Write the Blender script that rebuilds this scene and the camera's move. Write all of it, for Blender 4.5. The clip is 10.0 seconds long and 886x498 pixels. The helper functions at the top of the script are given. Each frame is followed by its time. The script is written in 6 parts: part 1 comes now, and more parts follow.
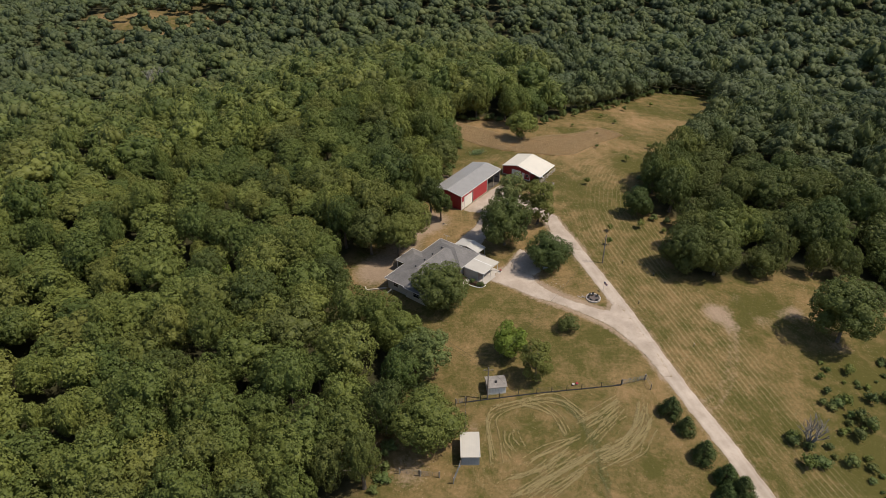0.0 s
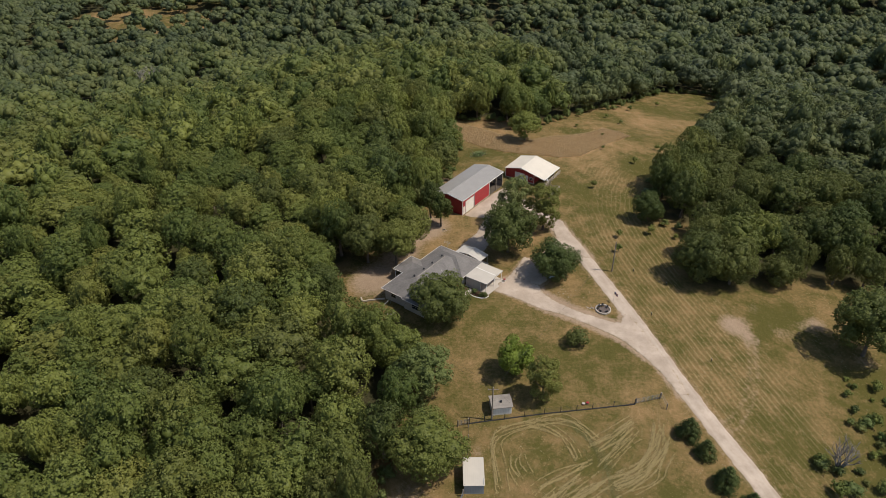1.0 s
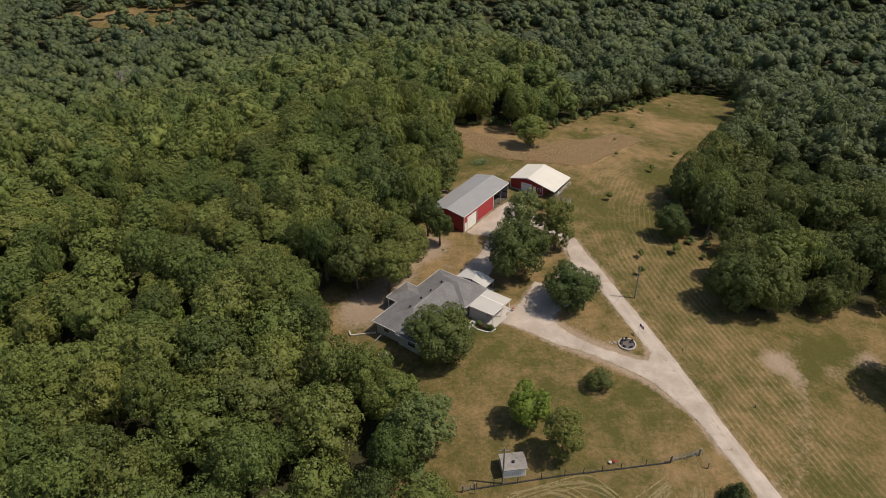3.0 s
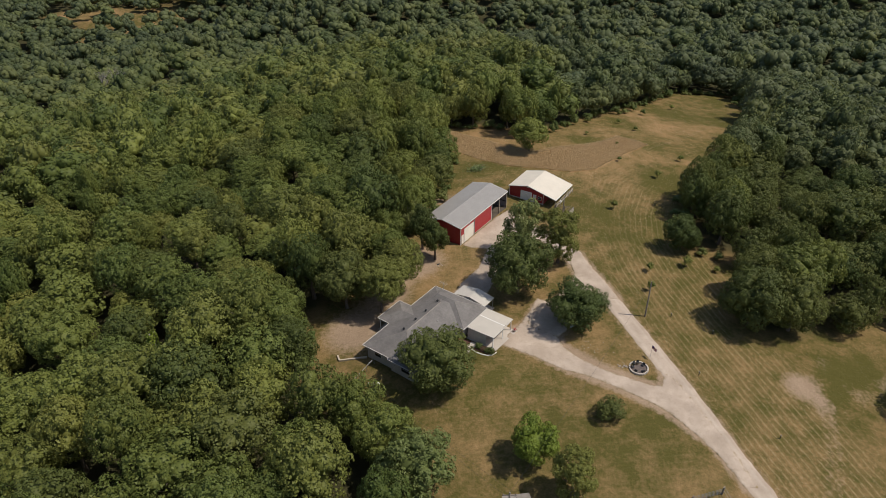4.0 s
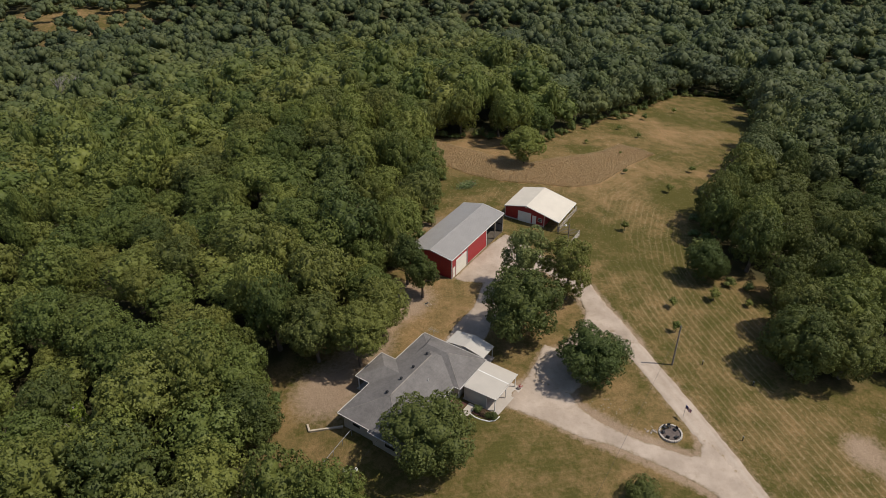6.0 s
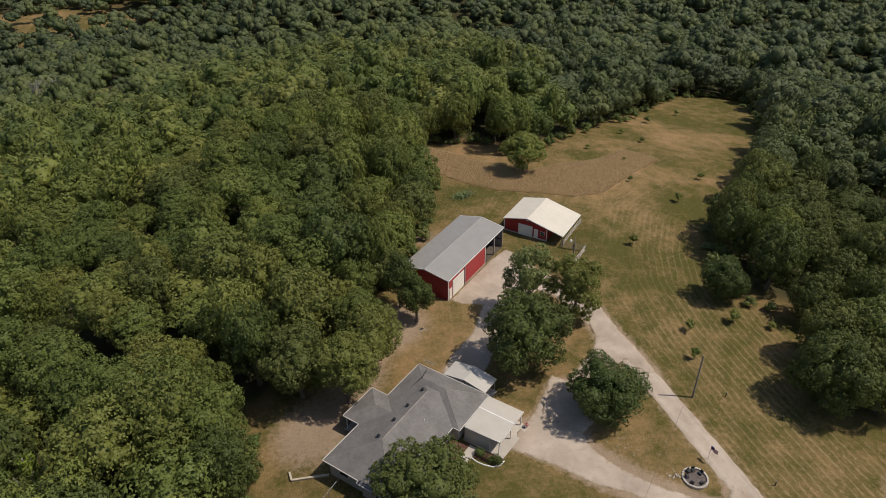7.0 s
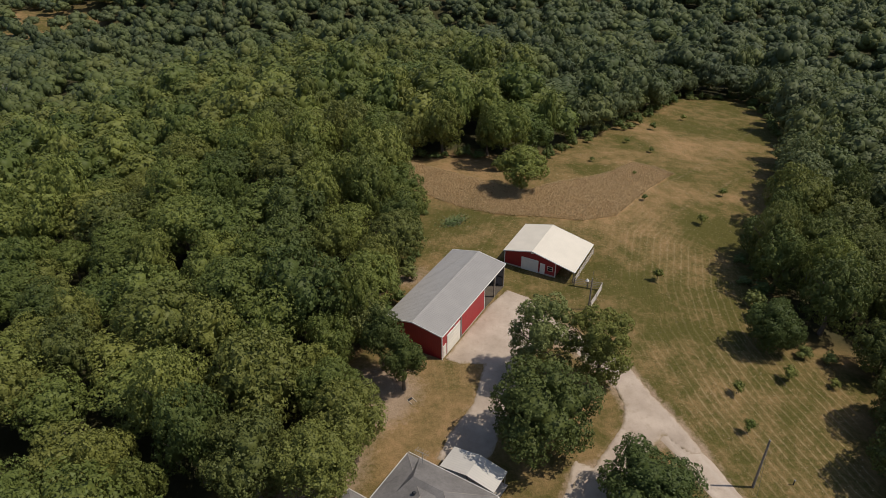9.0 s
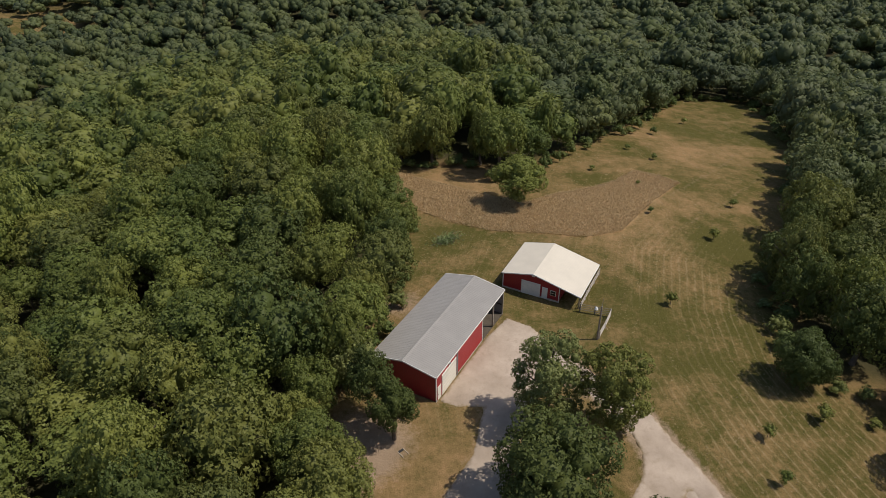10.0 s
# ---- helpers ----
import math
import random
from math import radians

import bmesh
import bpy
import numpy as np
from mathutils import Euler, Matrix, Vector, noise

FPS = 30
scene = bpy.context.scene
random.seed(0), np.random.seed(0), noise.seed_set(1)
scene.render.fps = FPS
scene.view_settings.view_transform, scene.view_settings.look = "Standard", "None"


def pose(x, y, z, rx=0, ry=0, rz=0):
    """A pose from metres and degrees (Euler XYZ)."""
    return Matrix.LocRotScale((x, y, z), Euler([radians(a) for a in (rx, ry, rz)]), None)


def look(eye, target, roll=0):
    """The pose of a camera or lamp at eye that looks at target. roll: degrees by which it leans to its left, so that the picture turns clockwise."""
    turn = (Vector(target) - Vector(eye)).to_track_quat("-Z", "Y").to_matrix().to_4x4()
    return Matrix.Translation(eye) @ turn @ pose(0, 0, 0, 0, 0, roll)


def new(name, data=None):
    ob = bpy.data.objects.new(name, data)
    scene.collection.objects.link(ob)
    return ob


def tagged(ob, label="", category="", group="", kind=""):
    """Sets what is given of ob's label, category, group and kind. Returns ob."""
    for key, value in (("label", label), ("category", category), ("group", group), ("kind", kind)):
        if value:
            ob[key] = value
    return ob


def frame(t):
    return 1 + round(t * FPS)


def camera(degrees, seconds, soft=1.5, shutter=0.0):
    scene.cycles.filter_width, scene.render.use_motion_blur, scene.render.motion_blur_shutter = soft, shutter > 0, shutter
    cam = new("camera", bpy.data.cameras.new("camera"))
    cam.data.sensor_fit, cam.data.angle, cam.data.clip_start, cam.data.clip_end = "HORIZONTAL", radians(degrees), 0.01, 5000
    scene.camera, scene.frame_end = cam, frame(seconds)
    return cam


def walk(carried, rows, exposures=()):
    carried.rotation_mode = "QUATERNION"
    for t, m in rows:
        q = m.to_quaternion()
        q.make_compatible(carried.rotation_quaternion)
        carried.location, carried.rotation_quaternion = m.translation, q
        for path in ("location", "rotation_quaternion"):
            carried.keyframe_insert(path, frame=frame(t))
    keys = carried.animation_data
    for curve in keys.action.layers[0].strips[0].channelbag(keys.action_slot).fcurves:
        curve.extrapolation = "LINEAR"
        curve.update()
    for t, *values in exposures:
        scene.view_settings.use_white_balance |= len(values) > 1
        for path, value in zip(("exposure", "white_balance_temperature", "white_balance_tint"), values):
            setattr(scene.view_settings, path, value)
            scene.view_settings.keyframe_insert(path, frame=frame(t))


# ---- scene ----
cam = camera(66.0, 10.0, soft=0.55)
EYE = 88.4
ROWS = [
    (0.0, 0.00, 0.00, 0.00, -32.80, -0.32, 0.00),
    (0.5, -0.18, 4.06, -1.65, -32.80, -0.33, -0.11),
    (1.0, -0.36, 8.27, -3.24, -32.80, -0.33, -0.13),
    (1.5, -0.54, 12.61, -4.77, -32.80, -0.34, -0.15),
    (2.0, -0.71, 17.08, -6.26, -32.81, -0.34, -0.20),
    (2.5, -0.87, 21.67, -7.70, -32.81, -0.35, -0.34),
    (3.0, -1.03, 26.36, -9.12, -32.82, -0.35, -0.55),
    (3.5, -1.18, 31.16, -10.50, -32.83, -0.36, -0.85),
    (4.0, -1.31, 36.04, -11.88, -32.84, -0.36, -1.20),
    (4.5, -1.44, 40.99, -13.24, -32.85, -0.37, -1.60),
    (5.0, -1.55, 46.01, -14.60, -32.87, -0.37, -2.03),
    (5.5, -1.64, 51.07, -15.96, -32.88, -0.37, -2.46),
    (6.0, -1.71, 56.17, -17.34, -32.90, -0.38, -2.89),
    (6.5, -1.76, 61.31, -18.72, -32.92, -0.38, -3.31),
    (7.0, -1.78, 66.45, -20.12, -32.94, -0.39, -3.72),
    (7.5, -1.77, 71.62, -21.52, -32.96, -0.39, -4.13),
    (8.0, -1.72, 76.78, -22.93, -32.99, -0.40, -4.54),
    (8.5, -1.62, 81.95, -24.32, -33.01, -0.40, -4.99),
    (9.0, -1.48, 87.13, -25.68, -33.04, -0.41, -5.47),
    (9.5, -1.27, 92.31, -27.00, -33.07, -0.41, -6.01),
    (10.0, -0.99, 97.51, -28.22, -33.09, -0.42, -6.63),
]
walk(cam, [(t, pose(x, y, EYE + z, 90 + p, 0, yaw) @ pose(0, 0, 0, 0, 0, r)) for t, x, y, z, p, r, yaw in ROWS], exposures=[(0.0, 0.18), (3.0, 0.11), (7.0, 0.0), (10.0, -0.02)])

# ---- light ----
SUN_EL, SUN_AZ = radians(58), math.atan2(0.991, -0.13)
world = bpy.data.worlds.new("world")
scene.world = world
world.use_nodes = True
wn = world.node_tree
sky = wn.nodes.new("ShaderNodeTexSky")
sky.sky_type, sky.sun_disc = "NISHITA", False
sky.sun_elevation, sky.sun_rotation = SUN_EL, SUN_AZ
wn.links.new(sky.outputs[0], wn.nodes["Background"].inputs[0])
wn.nodes["Background"].inputs[1].default_value = 0.102
lamp = bpy.data.lights.new("sun", "SUN")
lamp.energy, lamp.angle, lamp.color = 3.8, radians(0.5), (1.0, 0.94, 0.84)
sun = new("sun", lamp)
sun_dir = Vector((math.sin(SUN_AZ) * math.cos(SUN_EL), math.cos(SUN_AZ) * math.cos(SUN_EL), math.sin(SUN_EL)))
sun.matrix_world = look(sun_dir * 300, (0, 0, 0))

# ---- materials ----


class Mat:
    """A small node-graph writer round one Principled shader."""

    def __init__(self, name, rough=0.8, metal=0.0, spec=0.3):
        self.m = bpy.data.materials.new(name)
        self.m.use_nodes = True
        self.t = self.m.node_tree
        self.b = self.t.nodes["Principled BSDF"]
        self.b.inputs["Roughness"].default_value = rough
        self.b.inputs["Metallic"].default_value = metal
        self.b.inputs["Specular IOR Level"].default_value = spec
        self.pos = self.t.nodes.new("ShaderNodeNewGeometry").outputs["Position"]

    def node(self, kind, **inputs):
        n = self.t.nodes.new(kind)
        for k, v in inputs.items():
            self.put(n.inputs[int(k[1:]) if k[0] == "i" and k[1:].isdigit() else k.replace("_", " ")], v)
        return n

    def put(self, socket, v):
        if isinstance(v, bpy.types.NodeSocket):
            self.t.links.new(v, socket)
        else:
            socket.default_value = v

    def noise(self, scale, detail=4.0, rough=0.6, vec=None):
        return self.node("ShaderNodeTexNoise", Vector=vec or self.pos, Scale=scale, Detail=detail, Roughness=rough).outputs["Fac"]

    def math(self, op, a, b=0.0, clamp=False):
        n = self.node("ShaderNodeMath", i0=a, i1=b)
        n.operation, n.use_clamp = op, clamp
        return n.outputs[0]

    def ramp(self, v, lo, hi):
        n = self.node("ShaderNodeMapRange", Value=v)
        n.inputs["From Min"].default_value, n.inputs["From Max"].default_value = lo, hi
        return n.outputs[0]

    def mix(self, f, a, b):
        n = self.t.nodes.new("ShaderNodeMix")
        n.data_type = "RGBA"
        self.put(n.inputs["Factor"], f)
        self.put(n.inputs["A"], (*a, 1) if isinstance(a, tuple) else a)
        self.put(n.inputs["B"], (*b, 1) if isinstance(b, tuple) else b)
        return n.outputs["Result"]

    def scale(self, col, f):
        n = self.t.nodes.new("ShaderNodeVectorMath")
        n.operation = "SCALE"
        self.put(n.inputs[0], col)
        self.put(n.inputs["Scale"], f)
        return n.outputs[0]

    def attr(self, name):
        n = self.t.nodes.new("ShaderNodeAttribute")
        n.attribute_name = name
        return n.outputs["Fac"]

    def bump(self, height, strength=0.5, dist=0.05):
        n = self.node("ShaderNodeBump", Height=height, Strength=strength, Distance=dist)
        self.t.links.new(n.outputs[0], self.b.inputs["Normal"])

    def colour(self, c):
        self.put(self.b.inputs["Base Color"], (*c, 1) if isinstance(c, tuple) else c)
        return self.m


def plain(name, c, rough=0.7, metal=0.0, vary=0.25, scale=3.0, spec=0.3, bump=0.2):
    """A paint or material of one colour with soft stains and fine grain."""
    k = Mat(name, rough, metal, spec)
    n1, n2 = k.noise(scale * 0.25, 5), k.noise(scale * 6, 3)
    dark = tuple(v * (1 - vary) for v in c)
    light = tuple(min(1, v * (1 + vary * 0.5)) for v in c)
    f = k.math("ADD", k.math("MULTIPLY", k.ramp(n1, 0.35, 0.65), 0.65), k.math("MULTIPLY", n2, 0.35))
    k.bump(n2, bump, 0.01)
    return k.colour(k.mix(f, dark, light))


def ribbed(name, c, axis, pitch, rough=0.45, vary=0.12, seam=0.4):
    """Ribbed sheet metal: narrow standing ribs across the given object axis."""
    k = Mat(name, rough, 0.0, 0.4)
    co = k.node("ShaderNodeTexCoord").outputs["Object"]
    x = k.node("ShaderNodeSeparateXYZ", Vector=co).outputs[axis]
    saw = k.math("FRACT", k.math("DIVIDE", x, pitch))
    rib = k.math("LESS_THAN", saw, 0.14)
    n1 = k.noise(0.5, 5, vec=co)
    streak = k.noise(1.0, 4, vec=k.node("ShaderNodeVectorMath", i0=co, i1=(2.5, 2.5, 0.15)).outputs[0])
    n2 = k.noise(14, 3, vec=co)
    f = k.math("ADD", k.math("MULTIPLY", k.ramp(n1, 0.3, 0.7), 0.7), k.math("MULTIPLY", n2, 0.3))
    col = k.mix(f, tuple(v * (1 - vary) for v in c), tuple(min(1, v * (1 + vary * 0.4)) for v in c))
    col = k.mix(k.math("MULTIPLY", rib, seam), col, tuple(v * 0.45 for v in c))
    k.bump(k.math("ADD", rib, k.math("MULTIPLY", n2, 0.1)), min(0.7, 0.15 + 1.4 * seam), 0.03)
    return k.colour(col)


def leafy(name, dark, light, rough=0.55, stray=1.0):
    """Leaves: each tree with its own tone, each leaf a little off it, some light passing through."""
    k = Mat(name, rough, 0.0, 0.18)
    rnd = k.t.nodes.new("ShaderNodeObjectInfo").outputs["Random"]
    isl = k.t.nodes.new("ShaderNodeNewGeometry").outputs["Random Per Island"]
    tone = k.attr("tone")
    w = k.math("FRACT", k.math("ADD", rnd, tone))
    f = k.math("ADD", k.math("MULTIPLY", w, 0.7), k.math("MULTIPLY", isl, 0.3))
    col = k.mix(f, dark, light)
    hue = k.math("FRACT", k.math("MULTIPLY", w, 7.31))
    warm = k.mix(k.math("MULTIPLY", k.ramp(hue, 0.50, 1.0), 0.45 * stray), col, (0.195, 0.180, 0.048))
    cool = k.mix(k.math("MULTIPLY", k.ramp(hue, 0.40, 0.0), 0.5 * stray), warm, (0.080, 0.116, 0.032))
    # painted tint: distance haze and eastern shade mixed into the leaf colour
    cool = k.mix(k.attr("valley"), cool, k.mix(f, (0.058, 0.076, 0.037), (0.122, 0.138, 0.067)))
    bunch, spray = k.noise(0.9, 3), k.noise(4.2, 5, 0.8)
    fleck = k.scale(cool, k.math("ADD", 0.34, k.math("ADD", k.math("MULTIPLY", bunch, 0.34), k.math("MULTIPLY", spray, 1.0))))
    k.colour(fleck)
    tr = k.node("ShaderNodeBsdfTranslucent", Color=k.scale(fleck, 1.15))
    mx = k.node("ShaderNodeMixShader", i0=0.30, i1=k.b.outputs[0], i2=tr.outputs[0])
    k.t.links.new(mx.outputs[0], k.t.nodes["Material Output"].inputs["Surface"])
    return k.m


def ground_material():
    k = Mat("ground_cover", 0.95, 0.0, 0.05)
    dry, bare, wood, mown, swath, ring, ringw = (k.attr(a) for a in ("dry", "bare", "wood", "mown", "swath", "ring", "ringw"))
    n_big, n_mid, n_fine, n_grain = k.noise(0.045, 5, 0.6), k.noise(0.28, 6, 0.65), k.noise(1.7, 6, 0.7), k.noise(9, 4, 0.7)
    # swaths left by the mower, 1.7 m apart, broken up by noise
    wob = k.math("ADD", swath, k.math("MULTIPLY", n_mid, 0.7))
    saw = k.math("ABSOLUTE", k.math("SUBTRACT", k.math("FRACT", k.math("DIVIDE", wob, 1.15)), 0.5))
    line = k.math("MULTIPLY", k.ramp(saw, 0.34, 0.47), k.math("MULTIPLY", k.math("MULTIPLY", mown, k.ramp(n_big, 0.30, 0.54)), k.ramp(n_fine, 0.36, 0.56)))
    wide = k.math("SINE", k.math("MULTIPLY", swath, 1.15))
    # curved tyre tracks in the hay field
    rw = k.math("ADD", ring, k.math("MULTIPLY", k.math("SUBTRACT", n_mid, 0.5), 2.4))
    rs = k.math("ABSOLUTE", k.math("SUBTRACT", k.math("FRACT", k.math("DIVIDE", rw, 1.5)), 0.5))
    rline = k.math("MULTIPLY", k.ramp(rs, 0.36, 0.47), k.math("MULTIPLY", ringw, k.ramp(n_fine, 0.38, 0.6)))
    f = k.math("ADD", dry, k.math("MULTIPLY", k.math("SUBTRACT", n_mid, 0.5), 2.0))
    f = k.math("ADD", f, k.math("MULTIPLY", k.math("SUBTRACT", n_fine, 0.5), 1.35))
    f = k.math("ADD", f, k.math("MULTIPLY", k.math("SUBTRACT", k.ramp(n_big, 0.38, 0.62), 0.5), 0.5))
    f = k.math("ADD", f, k.math("MULTIPLY", k.math("MULTIPLY", wide, mown), 0.07))
    f = k.math("MAXIMUM", k.math("MINIMUM", f, 1.0), 0.0)
    grass = k.mix(f, (0.089, 0.078, 0.022), (0.280, 0.175, 0.083))
    grass = k.mix(k.math("MULTIPLY", line, 0.52), grass, (0.35, 0.265, 0.15))
    furrow = k.math("MULTIPLY", k.ramp(saw, 0.16, 0.04), k.math("MULTIPLY", mown, k.ramp(n_fine, 0.60, 0.42)))
    grass = k.mix(k.math("MULTIPLY", furrow, 0.45), grass, (0.084, 0.078, 0.024))
    grass = k.mix(k.math("MULTIPLY", k.ramp(k.math("ADD", dry, k.math("MULTIPLY", k.math("SUBTRACT", n_fine, 0.5), 0.8)), 0.85, 1.35), 0.9), grass, (0.33, 0.228, 0.118))
    grass = k.mix(k.math("MULTIPLY", rline, 0.85), grass, (0.36, 0.28, 0.155))
    b = k.ramp(k.math("ADD", bare, k.math("MULTIPLY", k.math("SUBTRACT", n_fine, 0.5), 0.9)), 0.35, 0.75)
    soil = k.mix(n_mid, (0.22, 0.15, 0.096), (0.39, 0.285, 0.195))
    col = k.mix(b, grass, soil)
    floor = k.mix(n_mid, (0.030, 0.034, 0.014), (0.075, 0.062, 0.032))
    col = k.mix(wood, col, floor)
    col = k.scale(col, k.math("ADD", 0.44, k.math("MULTIPLY", n_grain, 1.1)))
    k.bump(k.math("ADD", n_fine, k.math("MULTIPLY", n_grain, 0.6)), 0.9, 0.16)
    return k.colour(col)


def gravel_material():
    k = Mat("gravel", 0.95, 0.0, 0.1)
    n1, n2, n3 = k.noise(0.22, 5), k.noise(1.3, 6, 0.7), k.noise(16, 4, 0.75)
    rut = k.attr("rut")
    col = k.mix(k.ramp(n1, 0.3, 0.7), (0.315, 0.246, 0.188), (0.480, 0.385, 0.305))
    col = k.mix(k.math("MULTIPLY", k.ramp(n2, 0.52, 0.75), 0.45), col, (0.23, 0.175, 0.115))
    col = k.mix(k.math("MULTIPLY", rut, 0.35), col, (0.52, 0.44, 0.36))
    # soil and trodden grass creep in from the rim
    rim = k.ramp(k.math("ADD", k.attr("rim"), k.math("MULTIPLY", k.math("SUBTRACT", n2, 0.5), 1.5)), 0.45, 0.95)
    col = k.mix(k.math("MULTIPLY", rim, 0.85), col, (0.235, 0.172, 0.095))
    col = k.scale(col, k.math("ADD", 0.72, k.math("MULTIPLY", n3, 0.56)))
    k.bump(k.math("ADD", n3, n2), 0.6, 0.03)
    return k.colour(col)


def shingles(name, c):
    k = Mat(name, 0.9, 0.0, 0.15)
    co = k.node("ShaderNodeTexCoord").outputs["Object"]
    z = k.node("ShaderNodeSeparateXYZ", Vector=co).outputs[2]
    row = k.math("FRACT", k.math("DIVIDE", z, 0.052))
    n1, n2, n3 = k.noise(0.35, 4, vec=co), k.noise(2.2, 5, 0.7, vec=co), k.noise(20, 2, vec=co)
    f = k.math("ADD", k.math("MULTIPLY", n1, 0.5), k.math("ADD", k.math("MULTIPLY", n2, 0.4), k.math("MULTIPLY", n3, 0.35)))
    col = k.mix(k.ramp(f, 0.38, 0.82), tuple(v * 0.60 for v in c), tuple(v * 1.36 for v in c))
    col = k.mix(k.math("MULTIPLY", k.math("LESS_THAN", row, 0.16), 0.3), col, tuple(v * 0.5 for v in c))
    k.bump(k.math("ADD", row, n3), 0.4, 0.02)
    return k.colour(col)


GROUND = ground_material()
GRAVEL = gravel_material()
LEAF = leafy("leaves", (0.084, 0.107, 0.026), (0.222, 0.238, 0.056))
LEAF_LIGHT = leafy("leaves_light", (0.140, 0.160, 0.052), (0.290, 0.300, 0.105), stray=0.2)
LEAF_BRIGHT = leafy("leaves_fresh", (0.150, 0.195, 0.030), (0.240, 0.290, 0.050), stray=0.2)
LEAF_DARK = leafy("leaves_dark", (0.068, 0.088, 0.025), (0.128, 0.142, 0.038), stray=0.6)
LEAF_CEDAR = leafy("leaves_cedar", (0.058, 0.080, 0.025), (0.100, 0.120, 0.036))
LEAF_SCRUB = leafy("leaves_scrub", (0.100, 0.135, 0.038), (0.165, 0.190, 0.062))
BARK = plain("bark", (0.16, 0.125, 0.095), 0.95, vary=0.5, scale=6, bump=0.8)
DEADWOOD = plain("dead_wood", (0.29, 0.255, 0.225), 0.9, vary=0.4, scale=5)
# one barn red twice: gable shade put into the first, sunlit walls the second
RED = ribbed("red_metal_shaded", (0.29, 0.022, 0.028), 0, 0.3)
RED_Y = ribbed("red_metal_lit", (0.37, 0.030, 0.036), 1, 0.3)
ROOF_GREY = ribbed("grey_metal_roof", (0.31, 0.285, 0.26), 1, 0.32, 0.42)
ROOF_CREAM = ribbed("cream_metal_roof", (0.64, 0.565, 0.46), 1, 0.32, 0.5, 0.10, 0.12)
CANOPY = ribbed("white_canopy_metal", (0.50, 0.445, 0.375), 0, 0.3, 0.5, 0.12, 0.08)
WHITE = plain("white_paint", (0.74, 0.71, 0.66), 0.55, vary=0.12, scale=2)
FASCIA = plain("fascia_paint", (0.54, 0.50, 0.45), 0.6, vary=0.2, scale=1.5)
CREAM = plain("cream_door_paint", (0.76, 0.70, 0.60), 0.55, vary=0.1, scale=2)
SHINGLE = shingles("grey_shingles", (0.166, 0.151, 0.140))
SHINGLE_LIGHT = shingles("pale_shingles", (0.252, 0.220, 0.190))
SIDING = plain("house_siding", (0.46, 0.42, 0.36), 0.8, vary=0.15)
CONCRETE = plain("concrete", (0.46, 0.40, 0.34), 0.9, vary=0.2, scale=1.2)
DARK = plain("dark_metal", (0.03, 0.03, 0.032), 0.6, vary=0.3)
STEEL = plain("galvanised_steel", (0.36, 0.36, 0.36), 0.45, 0.6, vary=0.25)
TIMBER = plain("weathered_timber", (0.27, 0.23, 0.185), 0.9, vary=0.4, scale=5, bump=0.6)
POLE = plain("pole_timber", (0.24, 0.20, 0.165), 0.9, vary=0.35, scale=5)
MULCH = plain("red_brown_mulch", (0.13, 0.06, 0.045), 0.95, vary=0.5, scale=8, bump=0.9)
STONE = plain("field_stone", (0.36, 0.30, 0.24), 0.9, vary=0.4, scale=6, bump=0.7)
GLASS = Mat("window_glass", 0.06, 0.0, 0.5).colour((0.02, 0.025, 0.03))
TIMBER_PALE = plain("pale_timber", (0.50, 0.42, 0.32), 0.85, vary=0.25, scale=4)
STRAW = leafy("straw_grass", (0.40, 0.285, 0.148), (0.54, 0.395, 0.222), stray=0.0)
CUT_HAY = leafy("cut_hay", (0.34, 0.265, 0.12), (0.54, 0.43, 0.22), stray=0.0)
WEED = leafy("weeds", (0.12, 0.125, 0.05), (0.21, 0.205, 0.095), stray=0.0)
HAY = leafy("hay_grass", (0.22, 0.18, 0.075), (0.48, 0.38, 0.24), stray=0.0)
CAR_BLUE = plain("car_paint", (0.36, 0.46, 0.55), 0.25, 0.3, 0.05, 2.0, 0.5, 0.0)
CAR_GLASS = plain("car_glass", (0.02, 0.024, 0.028), 0.06, 0.0, 0.05, 2.0, 0.6, 0.0)
TYRE = plain("tyre_rubber", (0.02, 0.02, 0.02), 0.85)
LEAF_RUST = leafy("leaves_rust", (0.13, 0.085, 0.05), (0.20, 0.13, 0.08), stray=0.0)
LEAF_PALE = leafy("leaves_pale", (0.17, 0.22, 0.085), (0.34, 0.38, 0.18), stray=0.0)
GATE_STEEL = plain("dull_gate_steel", (0.15, 0.16, 0.17), 0.7, 0.2, vary=0.3)

# ---- terrain ----


def soft(v, s):
    return s * np.logaddexp(0, np.asarray(v, float) / s)


def blend(v, lo, hi):
    t = np.clip((np.asarray(v, float) - lo) / (hi - lo), 0, 1)
    return t * t * (3 - 2 * t)


